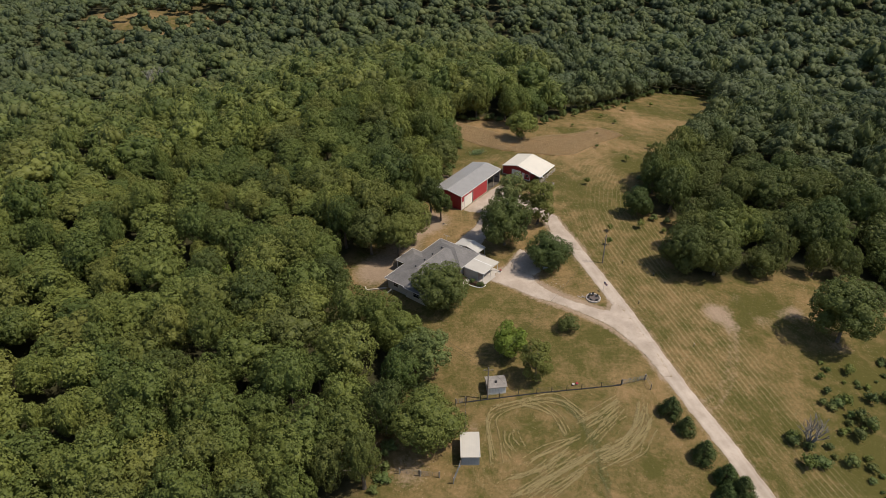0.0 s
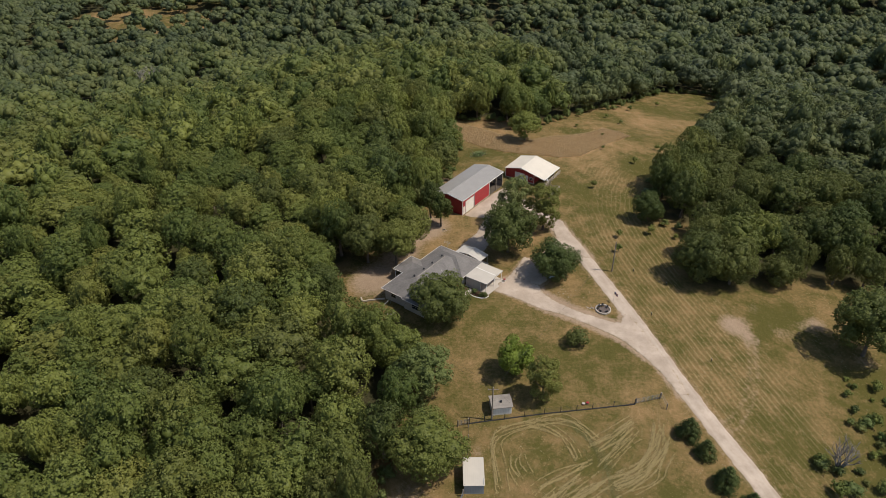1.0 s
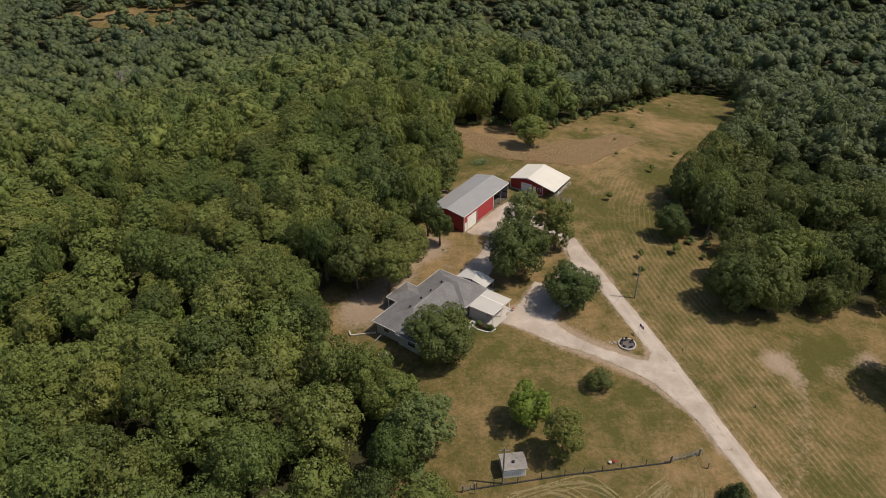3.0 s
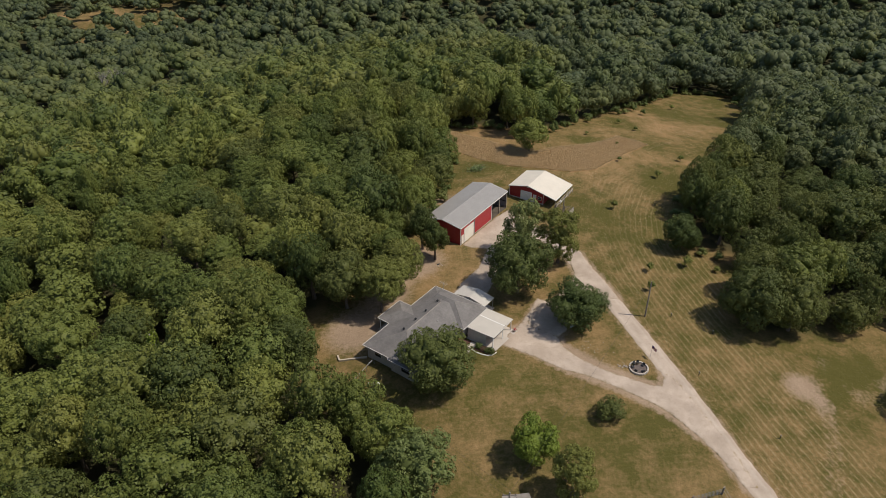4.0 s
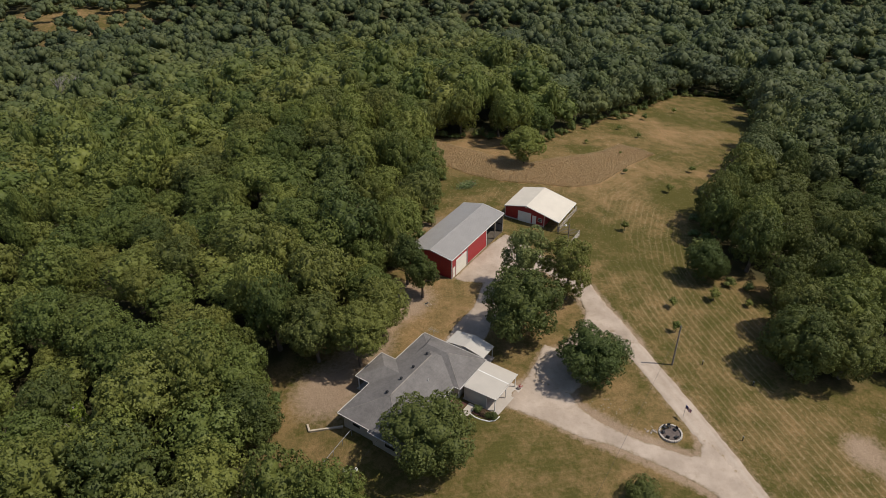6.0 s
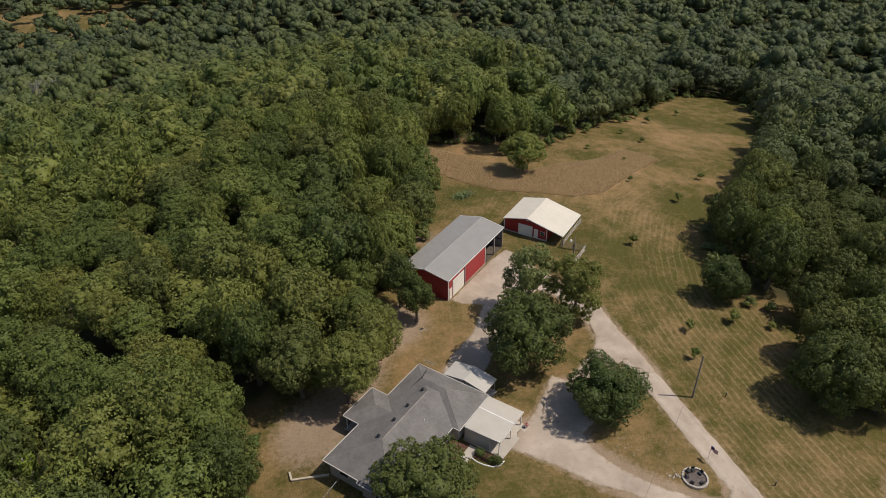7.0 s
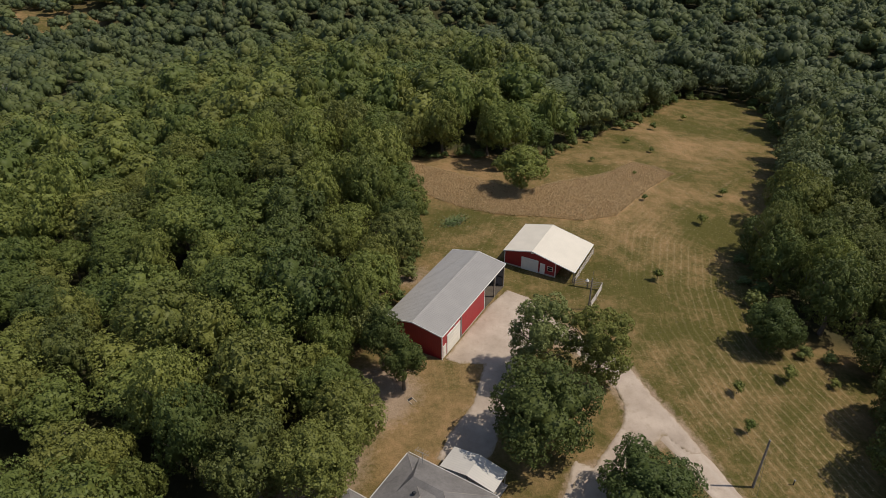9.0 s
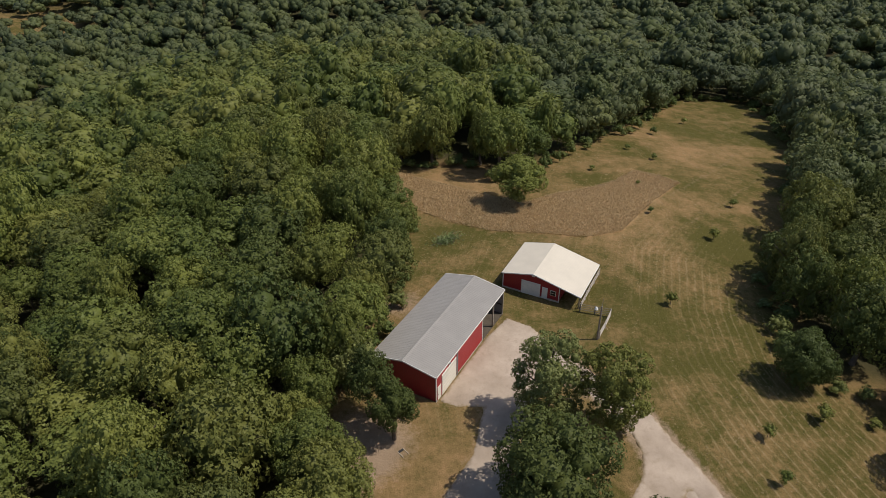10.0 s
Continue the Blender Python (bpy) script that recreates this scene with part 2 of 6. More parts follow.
def ground_z(x, y):
    """Ridge-top farm: the land falls gently to the south, and into wooded valleys on the other sides."""
    x, y = np.asarray(x, float), np.asarray(y, float)
    z = 1.25 - 0.0856 * soft(150 - y, 12) - 0.0844 * soft(y - 185, 25) - 0.27 * soft(y - 300, 40) + 0.45 * soft(y - 440, 50) - 0.16 * soft(y - 640, 30)
    z = z - 0.19 * soft(-30 - x, 12) + 0.13 * soft(-120 - x, 30) - 0.195 * soft(x - 50, 15) + 0.22 * soft(x - 110, 30)
    far = blend(np.hypot(x - 20, y - 150), 90, 260)
    z = z + far * (5 * np.sin(x / 61 + 1.3) * np.cos(y / 47) + 2.5 * np.sin(x / 23 + y / 31))
    z = np.where(z > 40, 40 + 0.2 * (z - 40), z)
    # level pads of the house and the two barns
    for px, py, r, pz in ((0.5, 129, 15, -0.85), (7.0, 164, 12, 0.0), (25, 179, 9, -1.05)):
        f = 1 - blend(np.hypot(x - px, y - py), r * 0.75, r * 1.35)
        z = z * (1 - f) + pz * f
    return z


def gz(x, y):
    return float(ground_z(x, y))


def seg_dist(x, y, line):
    """Distance to a polyline, and its signed side (right of travel is positive)."""
    best = np.full(np.shape(x), 1e9)
    side = np.zeros(np.shape(x))
    for (ax, ay), (bx, by) in zip(line, line[1:]):
        dx, dy = bx - ax, by - ay
        t = np.clip(((x - ax) * dx + (y - ay) * dy) / (dx * dx + dy * dy), 0, 1)
        d = np.hypot(x - ax - t * dx, y - ay - t * dy)
        s = np.sign((x - ax) * dy - (y - ay) * dx)
        side = np.where(d < best, s, side)
        best = np.minimum(best, d)
    return best, side


def inside(x, y, poly):
    x, y = np.asarray(x, float), np.asarray(y, float)
    r = np.zeros(np.shape(x), bool)
    for (ax, ay), (bx, by) in zip(poly, poly[1:] + poly[:1]):
        r ^= ((ay > y) != (by > y)) & (x < (bx - ax) * (y - ay) / ((by - ay) or 1e-9) + ax)
    return r


ROAD = [(92, -40), (72, 20), (60, 52), (52.8, 72), (49.8, 81.5), (46.8, 89.8), (44.3, 97.3), (42.5, 103.5), (40.6, 110), (38.8, 116.5), (36.8, 123), (34.5, 130), (31.9, 138), (29.4, 145), (27.3, 151.3), (24.6, 156.5), (20.5, 161.5), (15, 164.5)]
DRIVE = [(39.6, 108), (36.0, 112.5), (29.5, 117.0), (23, 120.8), (17.5, 125.2), (13.5, 127.5)]
# edge of the cleared land, anticlockwise from the south-west
CLEAR = [(-60, -60), (-30, 40), (-11, 70), (-7.5, 80), (-4, 93), (-1.5, 103), (-9, 109), (-14, 114), (-20, 121), (-23, 130), (-17, 137),
         (-10, 140), (-7, 148), (-5, 156), (-1, 168), (4, 180), (4, 189), (6, 200), (0, 213), (4, 225), (18, 226), (24, 216), (36, 224),
         (62, 248), (94, 288), (118, 294), (110, 262), (97, 233), (84, 214), (74, 195), (58, 178), (53, 166), (51, 155), (59, 150.5), (58.5, 144), (53, 138),
         (51, 127), (62, 124.5), (84, 131), (100, 128), (116, 110), (140, 80), (180, 40), (220, -60)]


def axis_steps(lo, hi, fine, far):
    """Even fine steps from lo to hi, then steps that grow towards the far ends."""
    mid = list(np.arange(lo, hi + 0.01, fine))
    step, a, up = fine, hi, []
    while a < far:
        step = min(step * 1.12, 260)
        a += step
        up.append(a)
    step, a, down = fine, lo, []
    while a > -far:
        step = min(step * 1.12, 260)
        a -= step
        down.append(a)
    return np.array(down[::-1] + mid + up)


def mesh_object(name, verts, faces, material, parent=None, smooth=True, attrs=None):
    """A mesh object from arrays: verts (n, 3), faces (m, 3 or 4)."""
    me = bpy.data.meshes.new(name)
    v, f = np.asarray(verts, np.float32), np.asarray(faces, np.int32)
    me.vertices.add(len(v))
    me.vertices.foreach_set("co", v.ravel())
    me.loops.add(f.size)
    me.loops.foreach_set("vertex_index", f.ravel())
    me.polygons.add(len(f))
    me.polygons.foreach_set("loop_start", np.arange(0, f.size, f.shape[1], dtype=np.int32))
    me.polygons.foreach_set("use_smooth", np.full(len(f), smooth))
    for key, val in (attrs or {}).items():
        me.attributes.new(key, "FLOAT", "POINT").data.foreach_set("value", np.asarray(val, np.float32))
    me.update(calc_edges=True)
    me.validate()
    if material:
        me.materials.append(material)
    ob = new(name, me)
    if parent:
        ob.parent = parent
    return ob


# the line that the mower followed
SWATH = [(92, -40), (72, 20), (60, 52), (52.8, 72), (46.9, 91.2), (40.8, 112), (36, 128), (32.5, 145), (31.5, 160), (34.5, 173), (41, 188.5), (52.5, 201.3), (60, 211.4), (90, 245)]


# outlines of the gravel yards
ROAD_DRIVEWAY = [(9.6, 125.3), (13.4, 123.5), (16.8, 121.9), (20.2, 119.8), (24.3, 117.9), (28.6, 115.7), (32.2, 113.0), (35.4, 110.4), (38.4, 106.4), (40.7, 102.0), (42.4, 97.2), (44.2, 97.5), (42.5, 106), (40.3, 112), (38.2, 118.4), (36.9, 119.0), (35.7, 116.4), (34, 116.3), (31.5, 117.4), (28.7, 118.7), (25.6, 120.8), (23.0, 122.9), (21.3, 125.2), (20.4, 128.5), (22.5, 132.5), (21.0, 136.5), (18.4, 138.0), (16.6, 134.5), (14.6, 131.2), (12.9, 129)]
ROAD_TURNOUT = [(16, 130), (15.6, 131.4), (17.8, 135.5), (20.3, 136.8), (22.9, 139.7), (25.5, 142.6), (26.7, 145.6), (26.6, 149.3), (25.6, 151.6), (23.5, 155.5), (26.5, 156), (29.6, 153), (30.9, 147.2), (32.6, 142), (34.0, 137.2), (32, 137.6), (30, 140.5), (26.5, 137.5), (24, 134), (22.5, 129), (20.4, 127)]
ROAD_BARNYARD = [(5.2, 156), (7.2, 154.6), (10.4, 154.4), (7.8, 147.5), (4.2, 143), (2.6, 139.9), (5.5, 138.8), (9.0, 139.6), (12, 145), (14, 150), (16.5, 155), (20, 157.5), (23.5, 157), (24, 160), (21, 164.5), (19.5, 168.5), (16.4, 170.6), (12.2, 166)]
YARDS = (ROAD_DRIVEWAY, ROAD_TURNOUT, ROAD_BARNYARD)


def build_ground():
    xs, ys = axis_steps(-34, 112, 1.0, 4200), axis_steps(58, 300, 1.0, 4200)
    X, Y = np.meshgrid(xs, ys)
    Z = ground_z(X, Y)
    Z = Z + np.where(inside(X, Y, TALL), 0.15, 0.0)
    Z = Z + 0.05 * np.sin(X * 1.3 + Y * 0.7) * np.cos(Y * 0.9 - X * 0.4)
    x, y = X.ravel(), Y.ravel()
    nx, ny = len(xs), len(ys)
    i = (np.arange(ny - 1)[:, None] * nx + np.arange(nx - 1)[None]).ravel()
    faces = np.stack([i, i + 1, i + 1 + nx, i + nx], 1)
    d_road, side = seg_dist(x, y, ROAD)
    d_drive, _ = seg_dist(x, y, DRIVE)
    d_clear, _ = seg_dist(x, y, CLEAR + CLEAR[:1])
    clear = inside(x, y, CLEAR)
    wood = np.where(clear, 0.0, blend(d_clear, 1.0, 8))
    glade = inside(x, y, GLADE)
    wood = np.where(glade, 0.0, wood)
    # dry and green stretches: x, y, reach, weight
    dry = np.full(len(x), 0.40)
    for bx, by, r, w in ((18, 222, 13, 0.55), (45, 207, 15, 0.5), (75, 240, 22, 0.3), (60, 222, 12, -0.25), (95, 275, 15, -0.1), (12, 190, 14, -0.35), (50, 165, 9, -0.3),
                         (58, 190, 9, -0.35), (35, 170, 12, -0.1), (22, 82, 15, -0.08), (33, 76, 8, -0.25), (20, 108, 14, -0.2), (12, 119, 8, -0.22), (34, 104, 6, -0.1),
                         (0, 146, 8, 0.3), (45, 120, 12, 0.1), (68.5, 119.8, 3.4, -0.5), (64.4, 115.0, 2.4, -0.45), (73.9, 121.6, 2.2, -0.4), (43, 217, 5, -0.6), (60, 236, 7, -0.5), (79, 254, 8, -0.45), (108, 284, 8, -0.5), (56, 188, 6, -0.35), (98, 250, 7, -0.4), (68, 232, 8, 0.4), (84, 236, 8, 0.35), (70, 222, 7, 0.3), (88, 88, 16, -0.3), (64, 104, 9, -0.24), (52, 112, 9, -0.22), (47, 128, 8, -0.2), (58, 92, 9, -0.22), (50, 142, 8, -0.2), (44, 152, 7, -0.18), (72, 118, 4, -0.3), (74, 110, 7, -0.12), (76, 100, 6, -0.2), (70, 88, 4, -0.15), (68, 76, 5, -0.15), (56, 100, 14, 0.05), (26, 134, 6, 0.25), (22, 146, 5, 0.3), (-12, 104, 8, -0.3)):
        dry += w * np.exp(-((x - bx) ** 2 + (y - by) ** 2) / (r * r))
    dry -= 0.13 * blend(y, 196, 225) + 0.42 * blend(x - 0.3 * (y - 80), 62, 74) * (1 - blend(y, 104, 116))
    dry = np.where(inside(x, y, TALL), dry + 0.54, dry)
    dry = np.where(glade, 0.50 + 0.3 * np.sin(x * 0.21 + 2 * np.sin(y * 0.13)), dry)
    bare = np.zeros(len(x))
    for bx, by, r, w in ((-15, 130, 6.5, 1.0), (-9, 140, 5, 0.8), (-3, 151, 5.5, 0.9), (-7, 149, 4.5, 0.8), (2, 176, 4.5, 0.7), (60, 116, 4, 0.5), (59, 117, 3.5, 0.5), (66, 122.5, 3, 0.45), (68, 115, 4, 0.45), (75, 119, 4.5, 0.5), (78.5, 119, 2.5, 0.4), (69.4, 120.7, 2.6, -0.5), (64.4, 114.5, 2.2, -0.45), (73.9, 121.6, 2.0, -0.5), (-6, 76, 5, 0.55), (83, 109, 4, 0.5),
                         (-1, 112, 3.5, 0.35), (4, 134, 4, 0.4), (26, 126, 3.5, 0.35), (5, 85, 2.5, 0.5)):
        bare += w * np.exp(-((x - bx) ** 2 + (y - by) ** 2) / (r * r))
    for line, w in ((TRACK, 0.42), (TRACK_2, 0.40), (TRACK_3, 0.42), (TRACK_4, 0.42)):
        bare += w * np.exp(-((seg_dist(x, y, line)[0] / 0.9) ** 2))
    bare += 0.5 * np.exp(-np.maximum(np.minimum(d_road - 1.9, d_drive - 2.4), 0) ** 2 / 0.8)
    for yard in YARDS:
        bare += 0.42 * np.exp(-(seg_dist(x, y, yard + yard[:1])[0] / 0.9) ** 2)
    d_sw, side = seg_dist(x, y, SWATH)
    swath = np.where(side > 0, d_sw, 60 + d_sw)
    mown = np.where(side > 0, 1.0, 0.35 * (y > 150)) * (1 - blend(y, 198, 216)) * (1 - 0.75 * blend(x - 0.16 * (150 - y), 53, 60)) * clear * (1 - blend(x - 0.2 * (110 - y), 60, 66) * (1 - blend(y, 120, 140)))
    tall = inside(x, y, TALL)
    mown = np.where(tall, 0.0, mown)
    lawn = inside(x, y, [(-10, 93), (39, 96), (36, 108), (10, 125), (-12, 118)])
    mown = np.where(lawn, 0.16, mown * (1 - 0.35 * blend(y, 140, 165)))
    swath = np.where(lawn, 100 + y - 0.12 * x, swath)
    ring = np.where(x < 26.5 - 0.1 * (y - 80), np.hypot((x - 17.5) * 0.95, y - 79), 40 + np.hypot(x - 19, (y - 95) * 0.9))
    hay = inside(x, y, [(5, 60), (4, 91), (20, 92), (38, 95), (44, 82), (50, 60)])
    west = ring < 39
    ringw = np.where(hay, 1.0, 0.0) * np.where(west, blend(ring, 8.2, 9.5) * (1 - blend(ring, 12.4, 13.2)), blend(ring, 50, 51.5) * (1 - blend(ring, 59, 61)))
    cross = hay & west & (ring < 8.8)
    ring = np.where(cross, 80 + (x * 0.62 - y * 0.78) + 0.02 * (x - 18) ** 2, ring)
    ringw = np.where(cross, 0.8, ringw)
    ringw = ringw * 0.2
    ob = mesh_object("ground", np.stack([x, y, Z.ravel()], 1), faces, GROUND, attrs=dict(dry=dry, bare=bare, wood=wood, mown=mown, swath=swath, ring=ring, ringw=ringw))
    tagged(ob, "rolling summer ground, dry mown grass among woods", "ground", kind="structure")


# faint wheel tracks through the north field
TRACK = [(46, 198), (53, 206), (62, 213), (78, 228), (97, 250), (112, 268)]
TRACK_2 = [(52, 194), (62.4, 202.3), (78.6, 216.8), (90, 230)]
TRACK_3 = [(61.5, 114), (59.9, 111.1), (58.7, 106.5), (56.9, 102.1), (54.8, 98.4), (52.8, 95.4), (49.5, 92)]
TRACK_4 = [(63.3, 113.5), (61.6, 110.6), (60.3, 106.0), (58.5, 101.4), (56.3, 97.5), (54.2, 94.3), (50.5, 90)]
# far glade of felled trees, and the unmown tall grass in the north
GLADE = [(-322, 645), (-314, 598), (-275, 568), (-236, 548), (-205, 572), (-186, 598), (-190, 640), (-245, 652), (-280, 644)]
TALL = [(2, 213), (7.3, 205.3), (12.1, 200), (18.2, 196), (27.3, 193.7), (34.8, 191.8), (41.1, 193.5), (52.6, 206.2), (61.4, 214.9), (58.5, 218.8), (54, 221.5), (47, 215), (40, 211.5), (34, 209.8), (26.4, 206), (22.4, 209.1), (16.6, 214), (9.8, 220), (4, 225)]


def strip(name, line, half, lift, label, wob=0.35):
    """A gravel road draped on the ground: crowned, with an uneven edge and two paler wheel tracks."""
    pts = []
    for a, b in zip(line, line[1:]):
        n = max(2, int(math.hypot(b[0] - a[0], b[1] - a[1]) / 0.8))
        pts += [(a[0] + (b[0] - a[0]) * i / n, a[1] + (b[1] - a[1]) * i / n) for i in range(n)]
    pts.append(line[-1])
    pts = np.array(pts)
    for _ in range(6):
        pts[1:-1] = (pts[:-2] + 2 * pts[1:-1] + pts[2:]) / 4
    d = np.gradient(pts, axis=0)
    d /= np.linalg.norm(d, axis=1)[:, None]
    nrm = np.stack([d[:, 1], -d[:, 0]], 1)
    cols = np.linspace(-1, 1, 13)
    verts, rut, rim = [], [], []
    for i, (p, n) in enumerate(zip(pts, nrm)):
        w = half[0] + (half[1] - half[0]) * i / (len(pts) - 1) if isinstance(half, tuple) else half
        for c in cols:
            e = w * c * (1 + wob * abs(c) ** 6 * (noise.noise((p[0] * 0.45, p[1] * 0.45, 3.0 * np.sign(c))) * 0.6 + noise.noise((p[0] * 1.7, p[1] * 1.7, 5.0 * np.sign(c))) * 0.5))
            x, y = p[0] + n[0] * e, p[1] + n[1] * e
            verts.append((x, y, gz(x, y) + 0.05 * math.sin(x * 1.3 + y * 0.7) * math.cos(y * 0.9 - x * 0.4) + (lift if abs(c) < 0.99 else -0.05)))
            rut.append(max(0, 1 - abs(abs(e) - 0.8) / 0.35))
            rim.append(math.exp(-(w - min(abs(e), w)) / 0.22))
    m = len(cols)
    faces = [(i * m + j, i * m + j + 1, (i + 1) * m + j + 1, (i + 1) * m + j) for i in range(len(pts) - 1) for j in range(m - 1)]
    ob = mesh_object(name, np.array(verts)[:, :], np.array(faces)[:, ::-1], GRAVEL, attrs=dict(rut=rut, rim=rim))
    tagged(ob, label, "gravel road", kind="structure")


def apron(name, poly, lift, label):
    """A gravel yard draped on the ground, its rim roughened."""
    x0, y0 = np.min(poly, axis=0) - 1
    x1, y1 = np.max(poly, axis=0) + 1
    X, Y = np.meshgrid(np.arange(x0, x1, 0.4), np.arange(y0, y1, 0.4))
    x, y = X.ravel(), Y.ravel()

    def depth(px, py):
        d = seg_dist(px, py, poly + poly[:1])[0] * np.where(inside(px, py, poly), 1, -1)
        return d + 0.10 * np.sin(px * 0.5 + 1.7 * np.sin(py * 0.3)) + 0.04 * np.sin(py * 2.3 + 2 * np.sin(px * 1.1)) + 0.03 * np.sin(px * 5.1 + py * 4.3)
    s = depth(x, y)
    ok = s > 0
    nx = X.shape[1]
    i = (np.arange(X.shape[0] - 1)[:, None] * nx + np.arange(nx - 1)[None]).ravel()
    f = np.stack([i, i + 1, i + 1 + nx, i + nx], 1)
    f = f[ok[f].any(1)]
    gx, gy = (depth(x + 0.05, y) - s) / 0.05, (depth(x, y + 0.05) - s) / 0.05
    g2 = np.maximum(gx * gx + gy * gy, 0.3)
    move = np.where(ok, 0, np.clip(-s, 0, 0.5) / g2)
    x, y = x + gx * move, y + gy * move
    z = ground_z(x, y) + 0.05 * np.sin(x * 1.3 + y * 0.7) * np.cos(y * 0.9 - x * 0.4) + np.where(ok, lift, -0.03)
    used = np.unique(f)
    remap = np.zeros(len(x), int)
    remap[used] = np.arange(len(used))
    ob = mesh_object(name, np.stack([x, y, z], 1)[used], remap[f], GRAVEL, attrs=dict(rut=np.zeros(len(used)), rim=np.exp(-np.clip(s, 0, 9) / 0.45)[used]))
    tagged(ob, label, "gravel yard", kind="structure")


build_ground()
strip("road", ROAD, 1.8, 0.06, "pale gravel farm road with two wheel tracks")
apron("road_driveway", ROAD_DRIVEWAY, 0.066, "pale gravel driveway widening before the carport")
apron("road_turnout", ROAD_TURNOUT,
      0.078, "pale gravel turnout joining the drive and the farm road")
apron("road_barnyard", ROAD_BARNYARD, 0.07, "pale dusty gravel yard in front of the red barn")

# ---- building helpers ----


def part(name, bm, material, parent, label=""):
    me = bpy.data.meshes.new(name)
    bm.normal_update()
    bm.to_mesh(me)
    bm.free()
    me.materials.append(material)
    ob = new(name, me)
    ob.parent = parent
    if label:
        ob["label"] = label
    return ob


def thing(name, at, rz=0.0, label="", category="", group="", kind=""):
    ob = new(name)
    ob.empty_display_size = 0.3
    ob.matrix_world = pose(at[0], at[1], at[2], 0, 0, rz)
    return tagged(ob, label, category, group, kind)


def box(lo, hi, bevel=0.0, bm=None):
    bm = bm or bmesh.new()
    m = Matrix.Translation([(a + b) / 2 for a, b in zip(lo, hi)]) @ Matrix.Diagonal([max(b - a, 1e-4) for a, b in zip(lo, hi)] + [1])
    r = bmesh.ops.create_cube(bm, size=1, matrix=m)
    if bevel:
        es = list({e for v in r["verts"] for e in v.link_edges})
        bmesh.ops.bevel(bm, geom=es, offset=bevel, segments=1, affect="EDGES")
    return bm


def rod(a, b, r0, r1=None, sides=7, bm=None):
    """A tapered round bar from a to b."""
    bm = bm or bmesh.new()
    a, b = Vector(a), Vector(b)
    q = (b - a).to_track_quat("Z", "Y").to_matrix()
    rings = []
    for p, r in ((a, r0), (b, r0 if r1 is None else r1)):
        rings.append([bm.verts.new(p + q @ Vector((r * math.cos(k * 2 * math.pi / sides), r * math.sin(k * 2 * math.pi / sides), 0))) for k in range(sides)])
    for k in range(sides):
        bm.faces.new((rings[0][k], rings[0][(k + 1) % sides], rings[1][(k + 1) % sides], rings[1][k]))
    bm.faces.new(rings[0][::-1])
    bm.faces.new(rings[1])
    return bm


def slab(poly, thick, bm=None):
    """A solid plate: poly is its upper face (3D points, anticlockwise from above), thick its depth straight down."""
    bm = bm or bmesh.new()
    top = [bm.verts.new(p) for p in poly]
    low = [bm.verts.new((p[0], p[1], p[2] - thick)) for p in poly]
    bm.faces.new(top)
    bm.faces.new(low[::-1])
    n = len(poly)
    for k in range(n):
        bm.faces.new((top[k], low[k], low[(k + 1) % n], top[(k + 1) % n]))
    return bm


def prism(poly, z0, z1, bm=None):
    return slab([(x, y, z1) for x, y in poly], z1 - z0, bm)


# ---- trees ----


def ico():
    bm = bmesh.new()
    bmesh.ops.create_icosphere(bm, subdivisions=1, radius=1)
    v = np.array([p.co[:] for p in bm.verts])
    f = np.array([[q.index for q in p.verts] for p in bm.faces])
    bm.free()
    return v, f


ICO_V, ICO_F = ico()
OCT_V = np.array([(1, 0, 0), (-0.5, 0.87, 0), (-0.5, -0.87, 0), (0.1, 0, 1), (0, 0.1, -1.0)])
OCT_F = np.array([(0, 1, 3), (1, 2, 3), (2, 0, 3), (1, 0, 4), (2, 1, 4), (0, 2, 4)])


def cedar_arrays(rng, lobes, leaves, size):
    """A bushy cone one metre in radius and two high, base at 0: small lobes in a spiral, thickly set with leaf sprays."""
    V, F, n = [], [], 0
    for i in range(lobes):
        f = (i + 0.5) / lobes
        a = i * 2.39996 + rng.uniform(-0.35, 0.35)
        w = 0.72 * (1 - f) ** 0.75 * rng.uniform(0.75, 1.0)
        c, r = np.array((w * math.cos(a), w * math.sin(a), 0.12 + 1.78 * f)), 0.30 * (1 - f) + 0.12
        V.append(OCT_V * r * 0.82 * rng.uniform(0.86, 1.15, (len(OCT_V), 1)) + c)
        F.append(OCT_F + n)
        n += len(OCT_V)
        k = max(3, int(leaves * (r / 0.27) ** 2))
        out = c - np.array((0, 0, 0.8))
        d = rng.normal(size=(k, 3)) + 0.75 * out / np.linalg.norm(out) + (0, 0, 0.25)
        d /= np.linalg.norm(d, axis=1)[:, None]
        V.append(sprays(rng, c + d * r * rng.uniform(0.74, 1.22, (k, 1)), d, size, 0.40))
        F.append(n + np.arange(3 * k).reshape(k, 3))
        n += 3 * k
    return np.concatenate(V), np.concatenate(F)


def sprays(rng, p, nrm, size, stir):
    """Leaf sprays as triangles at the points p, facing about along nrm."""
    k = len(p)
    nrm = nrm + rng.normal(size=(k, 3)) * stir
    nrm /= np.linalg.norm(nrm, axis=1)[:, None]
    t = np.cross(nrm, rng.normal(size=(k, 3)))
    t /= np.linalg.norm(t, axis=1)[:, None]
    b = np.cross(nrm, t)
    w = size * rng.uniform(0.65, 1.35, (k, 1))
    return np.stack([p - t * w * 0.9 - b * w * 0.55, p + t * w * 0.9 - b * w * 0.55, p + b * w * 1.1], 1).reshape(-1, 3)


